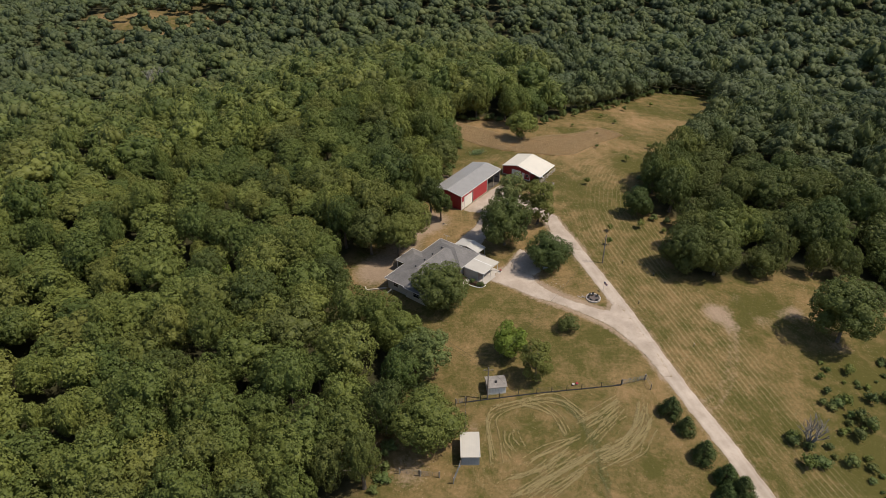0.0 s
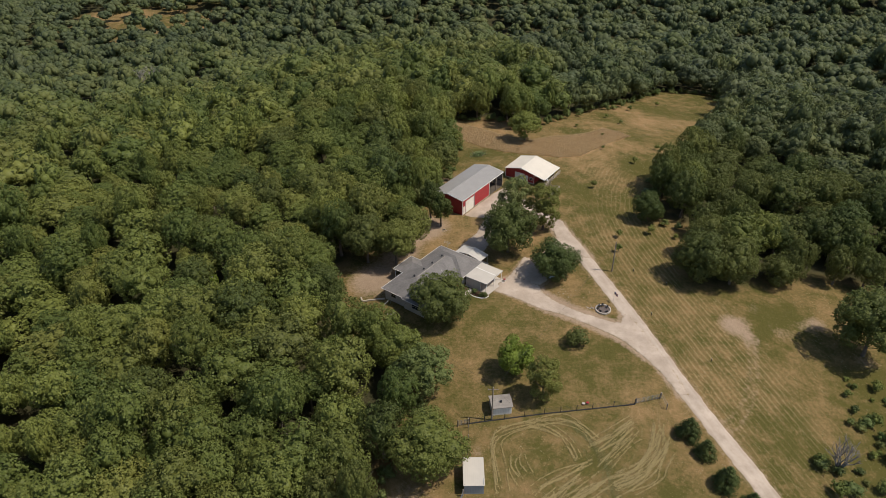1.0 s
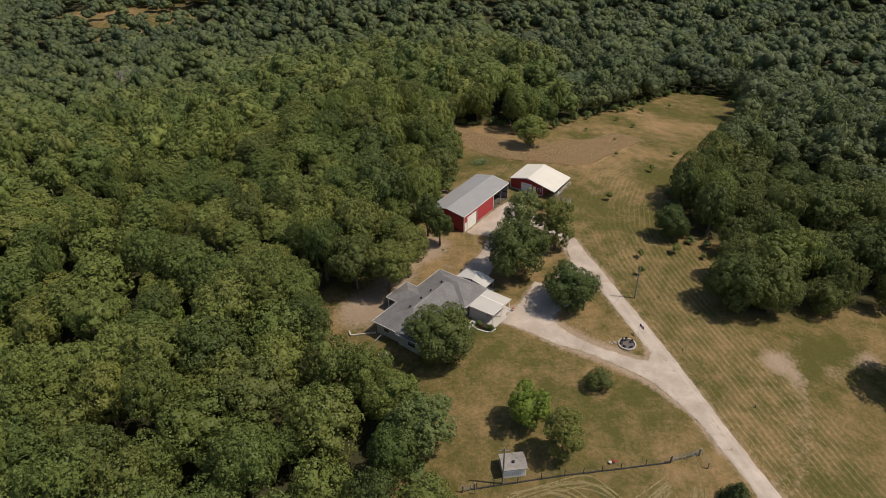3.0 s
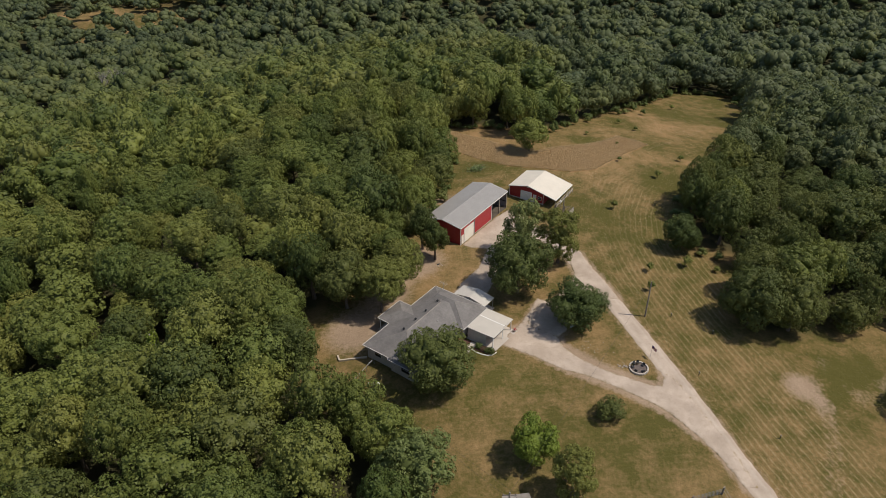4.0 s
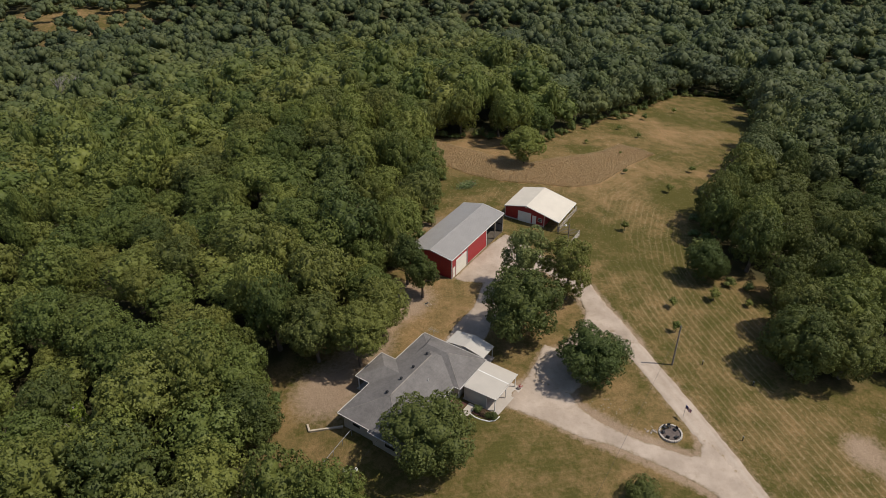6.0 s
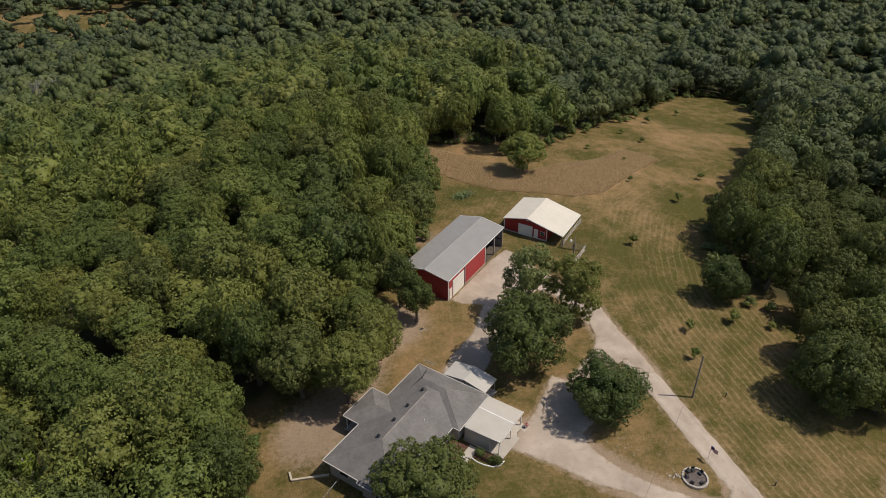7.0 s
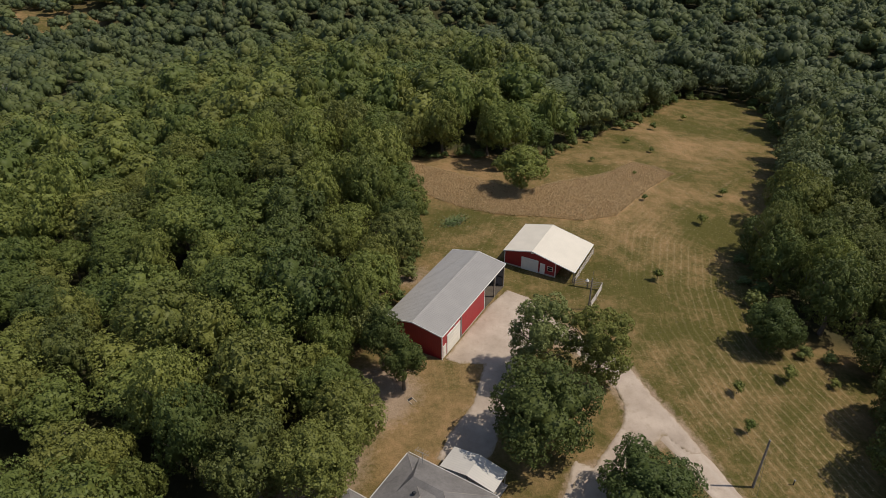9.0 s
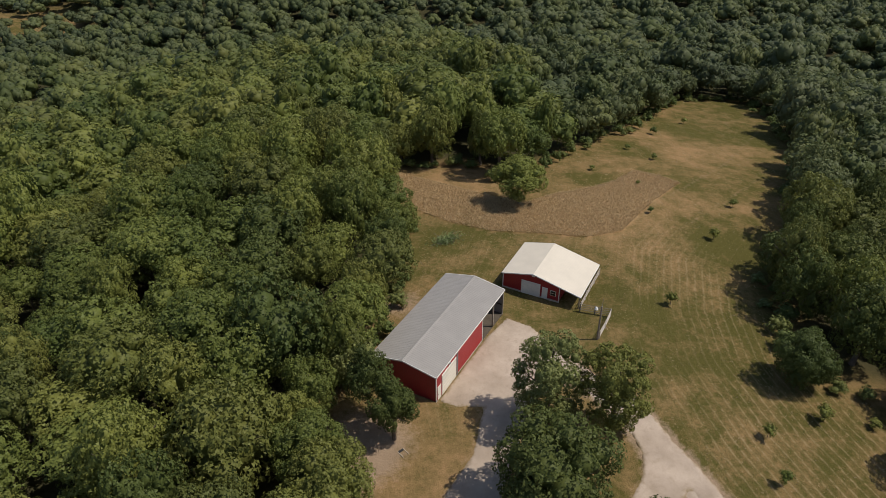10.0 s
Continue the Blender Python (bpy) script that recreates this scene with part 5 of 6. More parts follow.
def fence(name, line, step, h, label, rails, rail_r, post_r, mat_post, mat_rail, mesh=False):
    """A fence along a line: single posts, and rails or wires that run from post to post."""
    ob = thing(name, (line[0][0], line[0][1], gz(*line[0])), 0, label, "fence")
    o = Vector((line[0][0], line[0][1], gz(*line[0])))
    pts = []
    for a, b in zip(line, line[1:]):
        n = max(1, round(math.hypot(b[0] - a[0], b[1] - a[1]) / step))
        pts += [(a[0] + (b[0] - a[0]) * i / n, a[1] + (b[1] - a[1]) * i / n) for i in range(n)]
    pts.append(line[-1])
    pts = [Vector((x, y, gz(x, y))) - o for x, y in pts]
    for p in pts:
        part("post", rod(p + Vector((0, 0, -0.3)), p + Vector((0, 0, h + 0.08)), post_r, None, 6), mat_post, ob)
    for k in range(rails):
        z = h * (k + 1) / rails
        bm = bmesh.new()
        for p, q in zip(pts, pts[1:]):
            rod(p + Vector((0, 0, z)), q + Vector((0, 0, z)), rail_r, None, 4, bm)
        part("rail" if rail_r > 0.02 else "wire", bm, mat_rail, ob)
    if mesh:
        bm = bmesh.new()
        for p, q in zip(pts, pts[1:]):
            rod(p + Vector((0, 0, 0.07)), q + Vector((0, 0, 0.07)), 0.10, None, 6, bm)
        part("bottom_rail", bm, DARK, ob, "dark rail lying along the ground")
    return ob


fence("wire_fence", [(33.7, 95.0), (26, 93.9), (17.4, 92.8), (6.8, 91.2), (4.2, 90.8)], 3.2, 1.25, "wire field fence on dark steel posts", 4, 0.012, 0.06, DARK, DARK, True)
fence("wire_fence", [(4.0, 90.0), (3.8, 85), (3.4, 82.6)], 2.6, 1.25, "wire fence beside the cattle shed", 4, 0.012, 0.06, TIMBER, DARK)
fence("brace_fence", [(38.8, 96.6), (39.2, 94.1)], 3, 1.3, "short braced corner of the field fence", 2, 0.04, 0.09, TIMBER, TIMBER)
fence("chain_fence", [(-11.1, 121.3), (-14.5, 117.0)], 1.9, 1.2, "chain-link yard fence with a pale top rail", 1, 0.035, 0.04, STEEL, STEEL)
fence("corral_fence", [(27.4, 172.0), (29.2, 170.8), (31.0, 169.6)], 2.1, 1.3, "weathered timber rail fence of the corral", 4, 0.05, 0.09, TIMBER, TIMBER)
fence("corral_fence", [(31.0, 169.5), (29.4, 167.0), (27.9, 164.9)], 2.6, 1.3, "pale panel fence beside the yard pole", 4, 0.05, 0.08, CONCRETE, CONCRETE)
fence("lean_to_fence", [(27.7, 172.6), (30.2, 176.4), (32.9, 180.3)], 2.3, 1.2, "pale rail fence along the open lean-to", 3, 0.05, 0.07, CONCRETE, CONCRETE)


def gate(a, b, label):
    """A tubular steel field gate between two stout posts."""
    ob = thing("field_gate", (a[0], a[1], gz(*a)), math.degrees(math.atan2(b[1] - a[1], b[0] - a[0])), label, "gate")
    n = math.hypot(b[0] - a[0], b[1] - a[1])
    d = gz(*b) - gz(*a)
    for x, z in ((0, 0), (n, d)):
        part("post", rod((x, 0, z - 0.3), (x, 0, z + 1.5), 0.1, None, 8), TIMBER, ob)
    for k in range(5):
        part("bar", rod((0.15, 0, 0.3 + k * 0.24), (n - 0.15, 0, d + 0.3 + k * 0.24), 0.02, None, 5), GATE_STEEL, ob)
    for k in range(4):
        x = 0.15 + (n - 0.3) * k / 3
        part("upright", rod((x, 0, d * x / n + 0.3), (x, 0, d * x / n + 1.26), 0.028, None, 5), GATE_STEEL, ob)


gate((33.9, 95.1), (38.6, 96.4), "tubular steel field gate in the wire fence")
gate((2.2, 90.3), (4.0, 90.7), "narrow steel gate at the fence corner")
gate((2.7, 77.0), (1.5, 73.8), "steel pen gate beside the cattle shed")
gate((-4.0, 75.3), (-0.8, 75.0), "steel pen panel in the shade")
gate((-7.5, 75.8), (-4.2, 75.4), "steel pen panel in the shade")

# ---- hut and shed ----


def pump_hut():
    g = gz(10, 93.8)
    ob = thing("pump_hut", (8.2, 92.5, g), 7, "small white board hut with a grey roof", "hut")
    for i in range(12):
        part("board", box((0.02 + i * 0.29, -0.03, -0.2), (0.27 + i * 0.29, 0.03, 1.75), 0.006), WHITE, ob)
    part("wall", box((0.0, 0.03, -0.3), (3.5, 2.7, 1.75)), SIDING, ob)
    bm = slab([(-0.15, -0.25, 1.78), (3.65, -0.25, 1.78), (3.65, 1.35, 2.25), (-0.15, 1.35, 2.25)], 0.1)
    part("roof_panel", bm, SHINGLE_LIGHT, ob)
    part("roof_panel", slab([(-0.15, 1.35, 2.25), (3.65, 1.35, 2.25), (3.65, 2.95, 1.78), (-0.15, 2.95, 1.78)], 0.1), SHINGLE_LIGHT, ob)
    part("roof_vent", rod((1.7, 0.9, 2.05), (1.7, 0.9, 2.4), 0.2, 0.2, 10), DARK, ob, "dark round roof vent")


def cattle_shed():
    g = gz(4.4, 79.5)
    ob = thing("cattle_shed", (2.85, 77.3, g), 0, "small open steel cattle shed with a pale roof", "shed")
    part("back_wall", box((0.05, 0, -0.2), (3.1, 0.06, 1.9)), RIB_GREY, ob)
    part("side_wall", box((3.04, 0.06, -0.2), (3.1, 4.7, 2.1)), RIB_GREY, ob)
    part("roof_panel", slab([(-0.1, -0.15, 1.98), (3.25, -0.15, 1.98), (3.25, 5.0, 2.45), (-0.1, 5.0, 2.45)], 0.07), CANOPY, ob)
    for x, y in ((0.1, 0.1), (0.1, 4.7), (3.0, 4.7)):
        part("post", box((x - 0.06, y - 0.06, -0.3), (x + 0.06, y + 0.06, 2.0 + 0.09 * y), 0.01), TIMBER, ob)


RIB_GREY = ribbed("grey_ribbed_steel", (0.30, 0.32, 0.34), 0, 0.25, 0.5)
pump_hut()
cattle_shed()

# ---- garden ----


def fire_ring():
    g = gz(32.9, 119.9)
    ob = thing("stone_ring", (32.9, 119.9, g), 0, "round stone-edged seating ring with dark chairs", "stone ring")
    rr = random.Random(5)
    for k in range(30):
        a = k * math.tau / 30
        bm = box((-0.15, -0.13, -0.1), (0.15, 0.13, rr.uniform(0.2, 0.27)), 0.03)
        bmesh.ops.transform(bm, matrix=pose(1.5 * math.cos(a), 1.5 * math.sin(a), 0, 0, 0, math.degrees(a) + 90 + rr.uniform(-5, 5)), verts=bm.verts)
        part("stone", bm, CONCRETE, ob)
    part("gravel_bed", rod((0, 0, -0.1), (0, 0, 0.07), 1.38, 1.38, 28), MULCH_GREY, ob)


def seat(x, y, rz):
    ob = thing("garden_chair", (x, y, gz(x, y) + 0.07), rz, "dark low garden chair inside the stone ring", "chair", "chairs in the stone ring")
    part("seat", box((-0.22, -0.22, 0.2), (0.22, 0.22, 0.27), 0.02), DARK, ob)
    part("backrest", box((-0.22, 0.18, 0.27), (0.22, 0.25, 0.6), 0.02), DARK, ob)
    for sx in (-0.18, 0.18):
        for sy in (-0.18, 0.18):
            part("leg", box((sx - 0.03, sy - 0.03, 0), (sx + 0.03, sy + 0.03, 0.2)), DARK, ob)


MULCH_GREY = plain("brown_gravel_bed", (0.135, 0.105, 0.092), 0.95, vary=0.4, scale=8)
fire_ring()
for a in (30, 85, 120, 175, 230, 300):
    seat(32.9 + 1.0 * math.cos(radians(a)), 119.9 + 1.0 * math.sin(radians(a)), a - 90)


def flag():
    ob = thing("flag", (35.6, 122.6, gz(35.6, 122.6)), -60, "small striped red, white and blue flag on a pole", "flag")
    part("pole", rod((0, 0, -0.2), (0, 0, 2.6), 0.025, 0.02), STEEL, ob)
    for i in range(7):
        bm = bmesh.new()
        prev = None
        for k in range(7):
            x = 0.03 + k * 0.16
            y = 0.07 * math.sin(k * 1.3)
            z = 2.45 - i * 0.09 - 0.02 * k
            v = [bm.verts.new((x, y + o, z - dz)) for o in (0.0, 0.006) for dz in (0, 0.088)]
            if prev:
                for p, q in ((0, 1), (1, 3), (3, 2), (2, 0)):
                    bm.faces.new((prev[p], prev[q], v[q], v[p]))
            prev = v
        part("stripe", bm, FLAG_RED if i % 2 == 0 else WHITE, ob)
    part("canton", box((0.03, -0.02, 2.1), (0.42, 0.035, 2.46)), FLAG_BLUE, ob)


FLAG_RED = plain("flag_red", (0.36, 0.03, 0.04), 0.8)
FLAG_BLUE = plain("flag_blue", (0.03, 0.035, 0.14), 0.8)
flag()


def stone(x, y, r, label="loose pale field stone lying in the grass", group="loose stones"):
    ob = thing("stone", (x, y, gz(x, y)), (x * 91) % 360, label, "stone", group)
    rng = np.random.default_rng(int(abs(x * 100)))
    v = ICO_V * rng.uniform(0.75, 1.15, (len(ICO_V), 1)) * (r, r * 0.8, r * 0.55) + (0, 0, r * 0.2)
    mesh_object("block", v, ICO_F, STONE, ob, smooth=False)


rs = random.Random(8)
for i in range(14):
    stone(30.4 + rs.gauss(0, 0.45), 120.3 + rs.gauss(0, 0.35), rs.uniform(0.1, 0.26), "pale stone in a heap beside the ring", "heaped stones")
for i in range(26):
    stone(25.5 + rs.gauss(0, 2.2), 124.5 + rs.gauss(0, 1.6), rs.uniform(0.06, 0.14))
for x, y in ((42.6, 118.5), (42.2, 132.8), (51, 106), (48.4, 128.5)):
    ob = thing("marker_post", (x, y, gz(x, y)), 0, "short dark marker post in the mown field", "post", "marker posts")
    part("post", rod((0, 0, -0.2), (0, 0, 0.75), 0.07, 0.06, 7), DARK, ob)
    part("cap", rod((0, 0, 0.75), (0, 0, 0.85), 0.11, 0.05, 7), STEEL, ob)


def garden_bed():
    ob = thing("garden_bed", (0, 0, -0.85), 0, "dark red-brown mulched bed by the house entry", "garden bed")
    part("mulch", prism([local(10.1, 10.2), local(12.2, 10.4), local(12.6, 13.7), local(10.1, 12.9)], -0.1, 0.09), MULCH, ob)
    part("walkway", prism([local(12.65, 10.2), local(13.8, 10.2), local(13.9, 13.7), local(12.65, 13.7)], -0.1, 0.07), CONCRETE, ob, "pale concrete walkway")
    part("mulch", prism([local(13.95, 12.2), local(17.0, 12.5), local(17.4, 13.85), local(13.95, 13.85)], -0.1, 0.08), MULCH, ob)
    line = [(13.9, 12.0), (14.8, 11.8), (15.8, 11.9), (16.8, 12.2), (17.4, 12.8), (17.6, 13.8)]
    for (a, b), (c, d) in zip(line, line[1:]):
        p, q = local(a, b), local(c, d)
        part("kerb", rod((*p, 0.06), (*q, 0.06), 0.09, None, 6), WHITE, ob, "white kerb edging")


garden_bed()
for w, u, r, h, leaf in ((14.5, 13.0, 0.75, 1.2, LEAF_SCRUB), (15.5, 12.9, 0.65, 1.0, LEAF_RUST), (16.2, 12.9, 0.6, 0.9, LEAF_SCRUB), (16.95, 13.1, 0.8, 1.25, LEAF_DARK)):
    x, y = local(w, u)
    tree(x, y, r, h, 2, leaf, "small garden shrub in the mulched bed", "garden_shrub", "shrub", "shrubs by the carport", 0.0, NEAR[int(w) % 6])


def flower_pot(w, u, z=-0.78):
    x, y = local(w, u)
    ob = thing("flower_pot", (x, y, z), 0, "round pale pot with red flowers", "flower pot")
    part("pot", rod((0, 0, 0), (0, 0, 0.4), 0.2, 0.3, 12), CONCRETE, ob)
    rr = random.Random(2)
    bm = bmesh.new()
    for i in range(40):
        p = Vector((rr.gauss(0, 0.15), rr.gauss(0, 0.15), 0.5 + rr.uniform(-0.06, 0.16)))
        rod(p, p + Vector((rr.uniform(-.08, .08), rr.uniform(-.08, .08), 0.06)), 0.05, 0.01, 4, bm)
    part("flowers", bm, FLAG_RED, ob)


flower_pot(10.7, 12.2)
flower_pot(17.3, 20.2)

for a, b in (((-17.5, 124.2), (-17.1, 123.0)), ((-17.1, 123.0), (-12.4, 122.9))):
    ob = thing("edging_beam", (a[0], a[1], gz(*a)), math.degrees(math.atan2(b[1] - a[1], b[0] - a[0])), "pale timber edging beam lying in the yard", "beam")
    n = math.hypot(b[0] - a[0], b[1] - a[1])
    part("beam", slab([(0, -0.13, 0.28), (n, -0.13, 0.28 + gz(*b) - gz(*a)), (n, 0.13, 0.28 + gz(*b) - gz(*a)), (0, 0.13, 0.28)], 0.5), TIMBER_PALE, ob)

ob = thing("timber_frame", (0.3, 148.2, gz(0.8, 148.6)), 35, "small pale timber frame lying on the grass", "timber frame")
for lo, hi in (((0, 0, 0), (0.08, 1.0, 0.1)), ((0.75, 0, 0), (0.83, 1.0, 0.1)), ((0.1, 0.75, 0.0), (0.73, 0.98, 0.16))):
    part("timber", box(lo, hi, 0.01), TIMBER_PALE if hi[0] != 0.73 else DARK, ob)

# patch of leafy plants north of the barn, modelled as heaped branches and leaves
ob = thing("plant_patch", (10.7, 193.2, gz(10.7, 193.2)), 25, "patch of pale-green leafy plants with pale branches in grass", "brush heap")
rng = np.random.default_rng(9)
bm = bmesh.new()
for i in range(26):
    p = Vector((rng.normal(0, 1.3), rng.normal(0, 0.6), rng.uniform(0, 0.6)))
    d = Vector((rng.normal(), rng.normal(), rng.uniform(-0.1, 0.3))).normalized() * rng.uniform(0.6, 1.5)
    rod(p, p + d, 0.035, 0.012, 4, bm)
part("branches", bm, DEADWOOD, ob)
k = 900
p = np.stack([rng.normal(0, 1.25, k), rng.normal(0, 0.6, k), np.abs(rng.normal(0.5, 0.35, k))], 1)
q = p[:, None] + rng.normal(0, 0.12, (k, 3, 3))
mesh_object("leaves", q.reshape(-1, 3), np.arange(3 * k).reshape(k, 3), LEAF_PALE, ob, smooth=False)


def tufts(name, count, pick, height, spread, material, label, seed):
    """Grass tufts: three crossed blades each."""
    rng = np.random.default_rng(seed)
    pts = []
    while len(pts) < count:
        c = pick(rng, 4000)
        pts += list(c)
    p = np.array(pts[:count])
    z = ground_z(p[:, 0], p[:, 1]) + np.where(inside(p[:, 0], p[:, 1], TALL), 0.24, 0.0)
    V = []
    for b in range(3):
        a = rng.uniform(0, math.tau, count)
        h = height * rng.uniform(0.5, 1.3, count)
        w = spread * rng.uniform(0.6, 1.3, count)
        dx, dy = np.cos(a) * w, np.sin(a) * w
        lx, ly = rng.normal(0, 1.1, count) * h, rng.normal(0, 1.1, count) * h
        V.append(np.stack([np.stack([p[:, 0] - dx, p[:, 1] - dy, z - 0.06], 1), np.stack([p[:, 0] + dx, p[:, 1] + dy, z - 0.06], 1), np.stack([p[:, 0] + lx, p[:, 1] + ly, z + h], 1)], 1))
    v = np.concatenate(V).reshape(-1, 3)
    ob = mesh_object(name, v, np.arange(len(v)).reshape(-1, 3), material, smooth=False)
    tagged(ob, label, "grass", kind="stuff")


def in_poly(poly):
    lo, hi = np.min(poly, axis=0), np.max(poly, axis=0)

    def pick(rng, n):
        c = rng.uniform(lo, hi, (n, 2))
        return c[inside(c[:, 0], c[:, 1], poly)]
    return pick


def in_clear(rng, n):
    c = rng.uniform((-24, 62), (125, 292), (n, 2))
    ok = inside(c[:, 0], c[:, 1], CLEAR) & (seg_dist(c[:, 0], c[:, 1], ROAD)[0] > 2.4) & ~inside(c[:, 0], c[:, 1], [(-20, 118), (-6, 93), (40, 96), (42, 112), (34, 140), (24, 172), (-6, 180), (-24, 130)])
    return c[ok]


tufts("tall_grass", 26000, in_poly(TALL), 0.22, 0.05, STRAW, "tall straw-coloured unmown grass", 1)
tufts("field_grass", 24000, in_clear, 0.07, 0.07, HAY, "short dry tufts of grass in the fields", 2)


# rows of cut hay and wheel tracks in the hay field, each a wandering line
HAY_ROWS = (
    ((8.6, 77.4), (8.2, 84.7), (8.2, 87.0), (9.2, 88.6), (12.0, 89.9), (15.9, 90.7), (19.4, 91.3), (21.7, 91.0), (23.8, 89.5), (25.3, 87.2)),
    ((14.3, 90.2), (17.3, 89.5), (19.4, 87.9), (20.6, 86.0), (21.6, 82.9)),
    ((11.0, 71.2), (14.7, 73.2), (18.8, 75.4), (21.9, 77.4), (24.9, 78.8)),
    ((12.8, 71.2), (16.5, 73.8), (20.3, 76.2), (26, 79.8)), ((15.9, 71.3), (19.9, 73.8), (23.8, 76.6)), ((10.4, 74.6), (14.0, 75.6), (17.7, 77.4)),
    ((14.5, 77.8), (16.4, 79.0), (19.9, 80.7), (23.4, 82.7)), ((16.1, 76.0), (18.5, 78.2), (20.9, 80.3)),
    ((25.1, 86.3), (29.3, 88.6), (32.9, 91.3)), ((25.4, 84.9), (29.5, 87.7), (32.3, 90.1)), ((25.7, 83.3), (28.9, 86.3), (31.6, 88.9)),
    ((36.0, 90.5), (34.7, 86.6), (32.5, 83.4), (29.6, 80.8), (26.6, 79.9)), ((37.2, 90.0), (36.3, 86.7), (34.3, 83.9), (31.1, 81.2), (26.8, 79.1)),
    ((37.5, 87.2), (35.5, 84.4), (33.1, 81.9), (29.8, 79.9), (26.3, 78.4)), ((36.5, 85.3), (34.6, 82.2), (33.1, 80.4), (28.3, 77.6)),
    ((11.5, 84.2), (11.2, 82.0), (12.6, 80.1)))
GREEN_ROW = ((20.9, 91.2), (23.5, 88.1), (24.9, 85.1), (25.5, 82.0), (25.6, 78.6), (26.1, 75.4), (26.3, 70))


def along(line, rng, n, width):
    """n points strewn along a smoothed line, in loose bunches."""
    pts = np.array(line, float)
    for _ in range(3):
        q = np.empty((2 * len(pts), 2))
        q[0::2], q[1::2] = pts * 0.75 + np.roll(pts, -1, 0) * 0.25, pts * 0.25 + np.roll(pts, -1, 0) * 0.75
        pts = np.concatenate([pts[:1], q[:-2], pts[-1:]])
    seg = np.hypot(*np.diff(pts, axis=0).T)
    run = np.concatenate([[0], np.cumsum(seg)])
    s = rng.uniform(0, run[-1], n)
    keep = np.array([noise.noise((v * 0.55, line[0][0], 2.0)) for v in s]) > -0.34
    s = s[keep]
    p = np.stack([np.interp(s, run, pts[:, 0]), np.interp(s, run, pts[:, 1])], 1)
    return p + rng.normal(0, width, p.shape)


def hay_rows(name, lines, per, width, material, label, seed, strands=6):
    rng = np.random.default_rng(seed)
    p = []
    for line in lines:
        for k in range(strands):
            # each row is a few thin wandering strands
            off = rng.normal(0, 0.7, 2) * (k > 0)
            moved = [(a + off[0] + rng.normal(0, 0.30), b + off[1] + rng.normal(0, 0.30)) for a, b in line]
            p.append(along(moved, rng, int(per * sum(math.dist(a, b) for a, b in zip(moved, moved[1:]))), width))
    p = np.concatenate(p)
    n = len(p)
    z = ground_z(p[:, 0], p[:, 1]) + 0.06
    a, s = rng.uniform(0, math.tau, n), rng.uniform(0.04, 0.10, n)
    tri = [np.stack([p[:, 0] + np.cos(a + k) * s * e, p[:, 1] + np.sin(a + k) * s * e, z + rng.uniform(-0.02, 0.04, n)], 1) for k, e in ((0, 1.5), (2.4, 0.7), (3.9, 0.7))]
    v = np.stack(tri, 1).reshape(-1, 3)
    ob = mesh_object(name, v, np.arange(len(v)).reshape(-1, 3), material, smooth=False)
    tagged(ob, label, "cut hay", kind="stuff")


hay_rows("hay_rows", HAY_ROWS, 48, 0.075, CUT_HAY, "pale rows of cut hay lying in the field", 8)
hay_rows("green_row", (GREEN_ROW,), 16, 0.22, WEED, "grey-green weeds growing along a shallow ditch", 9)


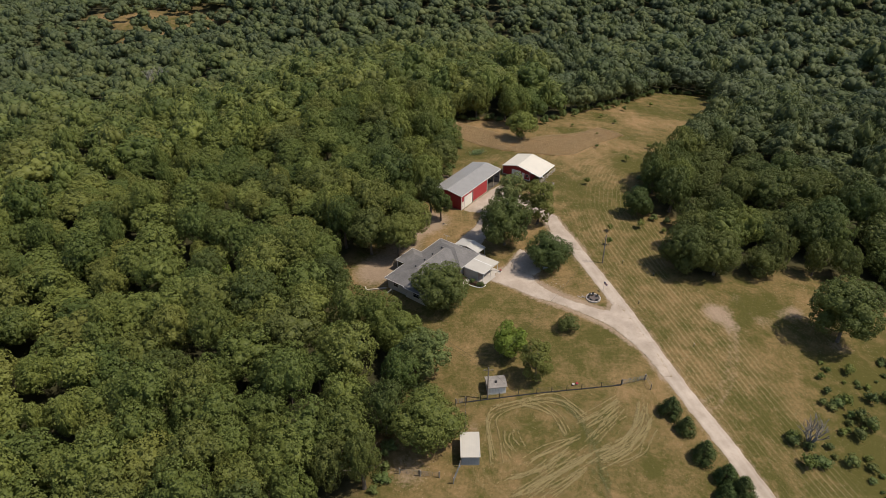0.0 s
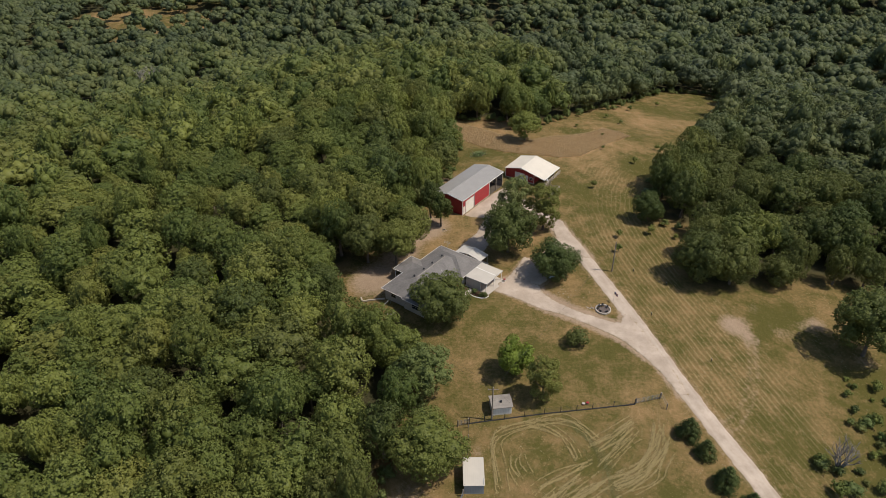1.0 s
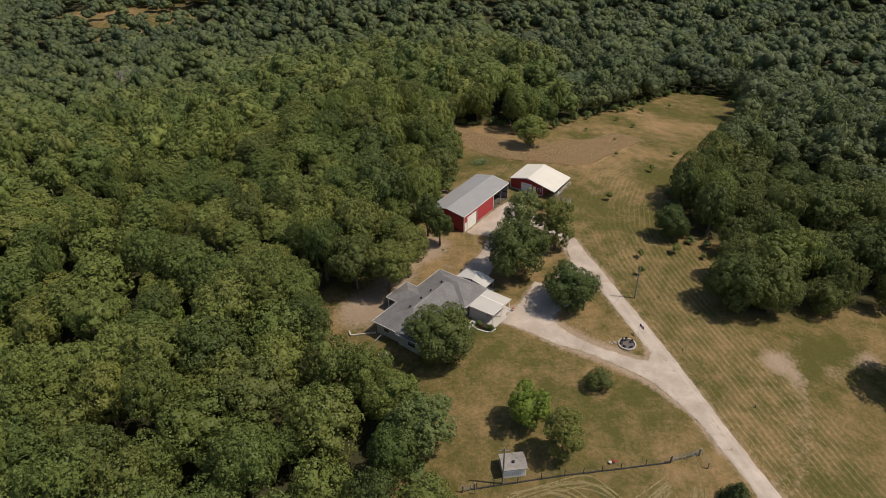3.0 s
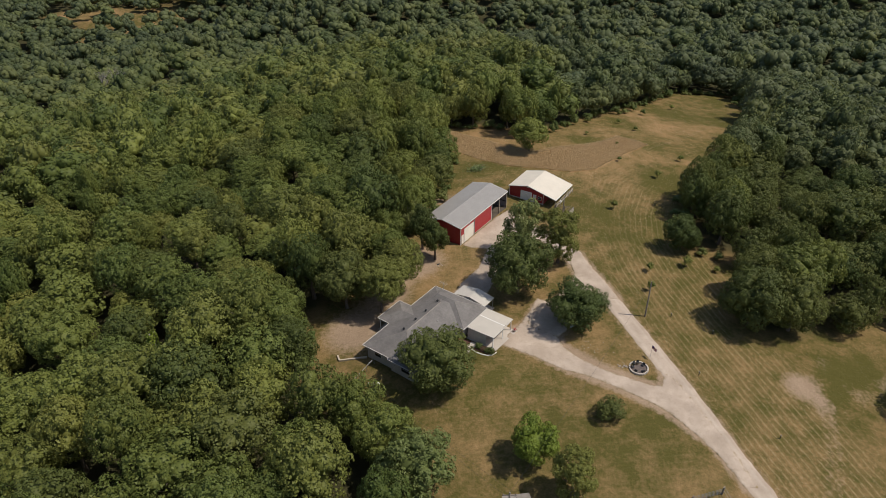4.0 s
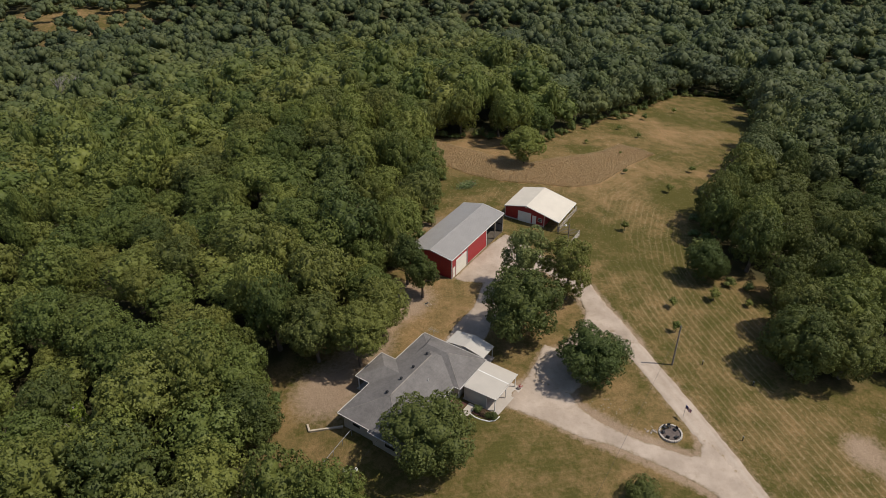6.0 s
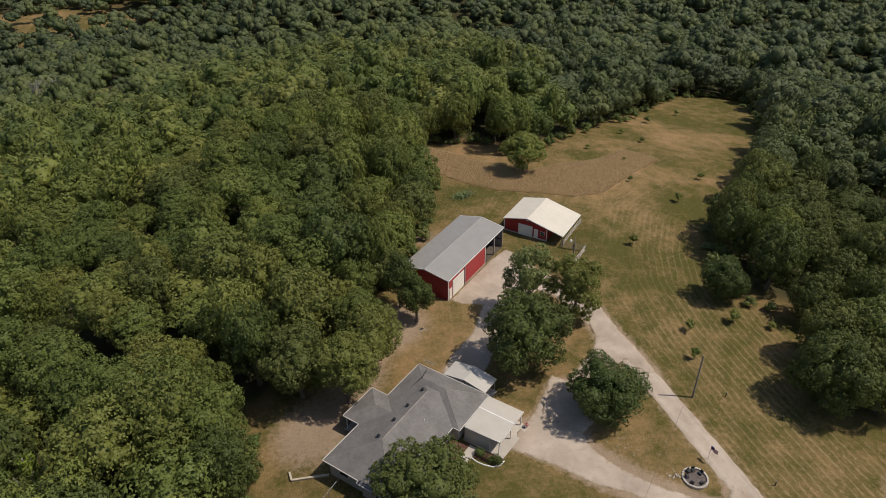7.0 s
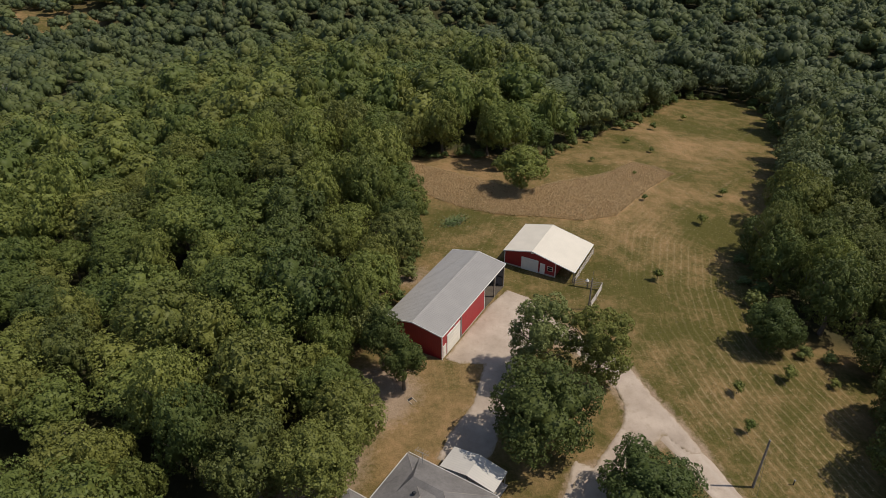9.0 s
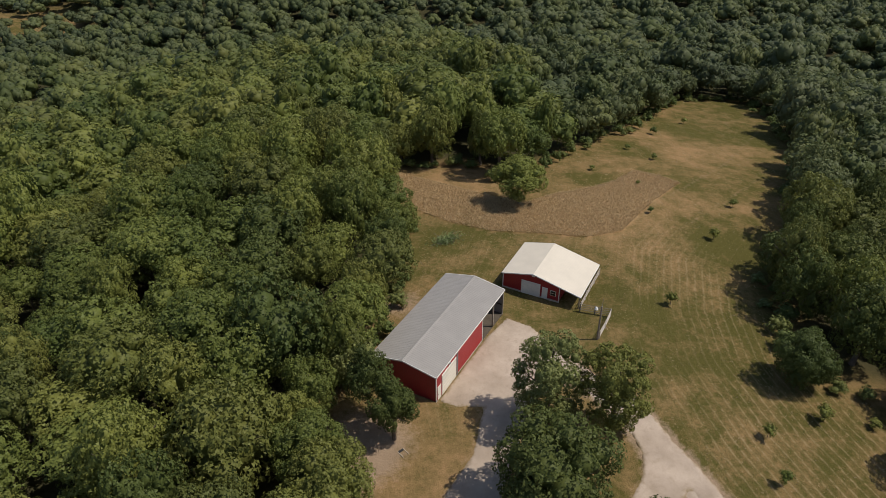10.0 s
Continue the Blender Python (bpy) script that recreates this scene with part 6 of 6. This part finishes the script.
def car(x, y, turn):
    """A pale blue saloon car under the tree."""
    ob = thing("car", (x, y, gz(x, y) + 0.06), turn, "pale blue saloon car parked under a shade tree", "car")
    bm = bmesh.new()
    sec = ((-2.2, 0.45, 0.72), (-2.05, 0.28, 0.92), (-1.3, 0.25, 0.96), (-0.2, 0.25, 0.95), (0.9, 0.25, 0.93), (1.9, 0.27, 0.80), (2.2, 0.42, 0.62))
    rings = []
    for px, lo, hi in sec:
        w = 0.86 if abs(px) < 2.1 else 0.72
        rings.append([bm.verts.new(c) for c in ((px, -w, lo), (px, -w - 0.02, (lo + hi) / 2), (px, -w + 0.08, hi), (px, w - 0.08, hi), (px, w + 0.02, (lo + hi) / 2), (px, w, lo))])
    for r0, r1 in zip(rings, rings[1:]):
        for i in range(6):
            bm.faces.new((r0[i], r0[(i + 1) % 6], r1[(i + 1) % 6], r1[i]))
    bm.faces.new(rings[0])
    bm.faces.new(rings[-1][::-1])
    part("body", bm, CAR_BLUE, ob)
    bm = bmesh.new()
    lo = [bm.verts.new(c) for c in ((-1.75, -0.76, 0.93), (0.95, -0.76, 0.92), (0.95, 0.76, 0.92), (-1.75, 0.76, 0.93))]
    hi = [bm.verts.new(c) for c in ((-1.1, -0.60, 1.36), (0.25, -0.60, 1.38), (0.25, 0.60, 1.38), (-1.1, 0.60, 1.36))]
    for i in range(4):
        bm.faces.new((lo[i], lo[(i + 1) % 4], hi[(i + 1) % 4], hi[i]))
    part("windows", bm, CAR_GLASS, ob, "dark tinted glass")
    bm = box((-1.14, -0.63, 1.35), (0.29, 0.63, 1.41), 0.03)
    part("roof", bm, CAR_BLUE, ob)
    for px in (-1.35, 1.35):
        for s in (-1, 1):
            bm = bmesh.new()
            rod(Vector((px, s * 0.68, 0.30)), Vector((px, s * 0.89, 0.30)), 0.31, 0.31, 14, bm)
            part("wheel", bm, TYRE, ob)


car(22.9, 131.4, 118)


def feed_tubs(x, y):
    """Two low reddish tubs with pale lids beside the fence."""
    for k, (dx, mat, label) in enumerate(((0.0, RED, "faded red plastic feed tub beside the fence"), (0.75, CONCRETE, "pale plastic feed tub beside the fence"))):
        ob = thing("feed_tub", (x + dx, y + 0.2 * k, gz(x + dx, y)), 0, label, "tub", "feed tubs")
        part("tub", rod((0, 0, 0), (0, 0, 0.30), 0.20, 0.26, 12), mat, ob)
        part("rim", rod((0, 0, 0.28), (0, 0, 0.32), 0.28, 0.28, 12), CONCRETE if k == 0 else RED, ob)


feed_tubs(24.6, 94.9)
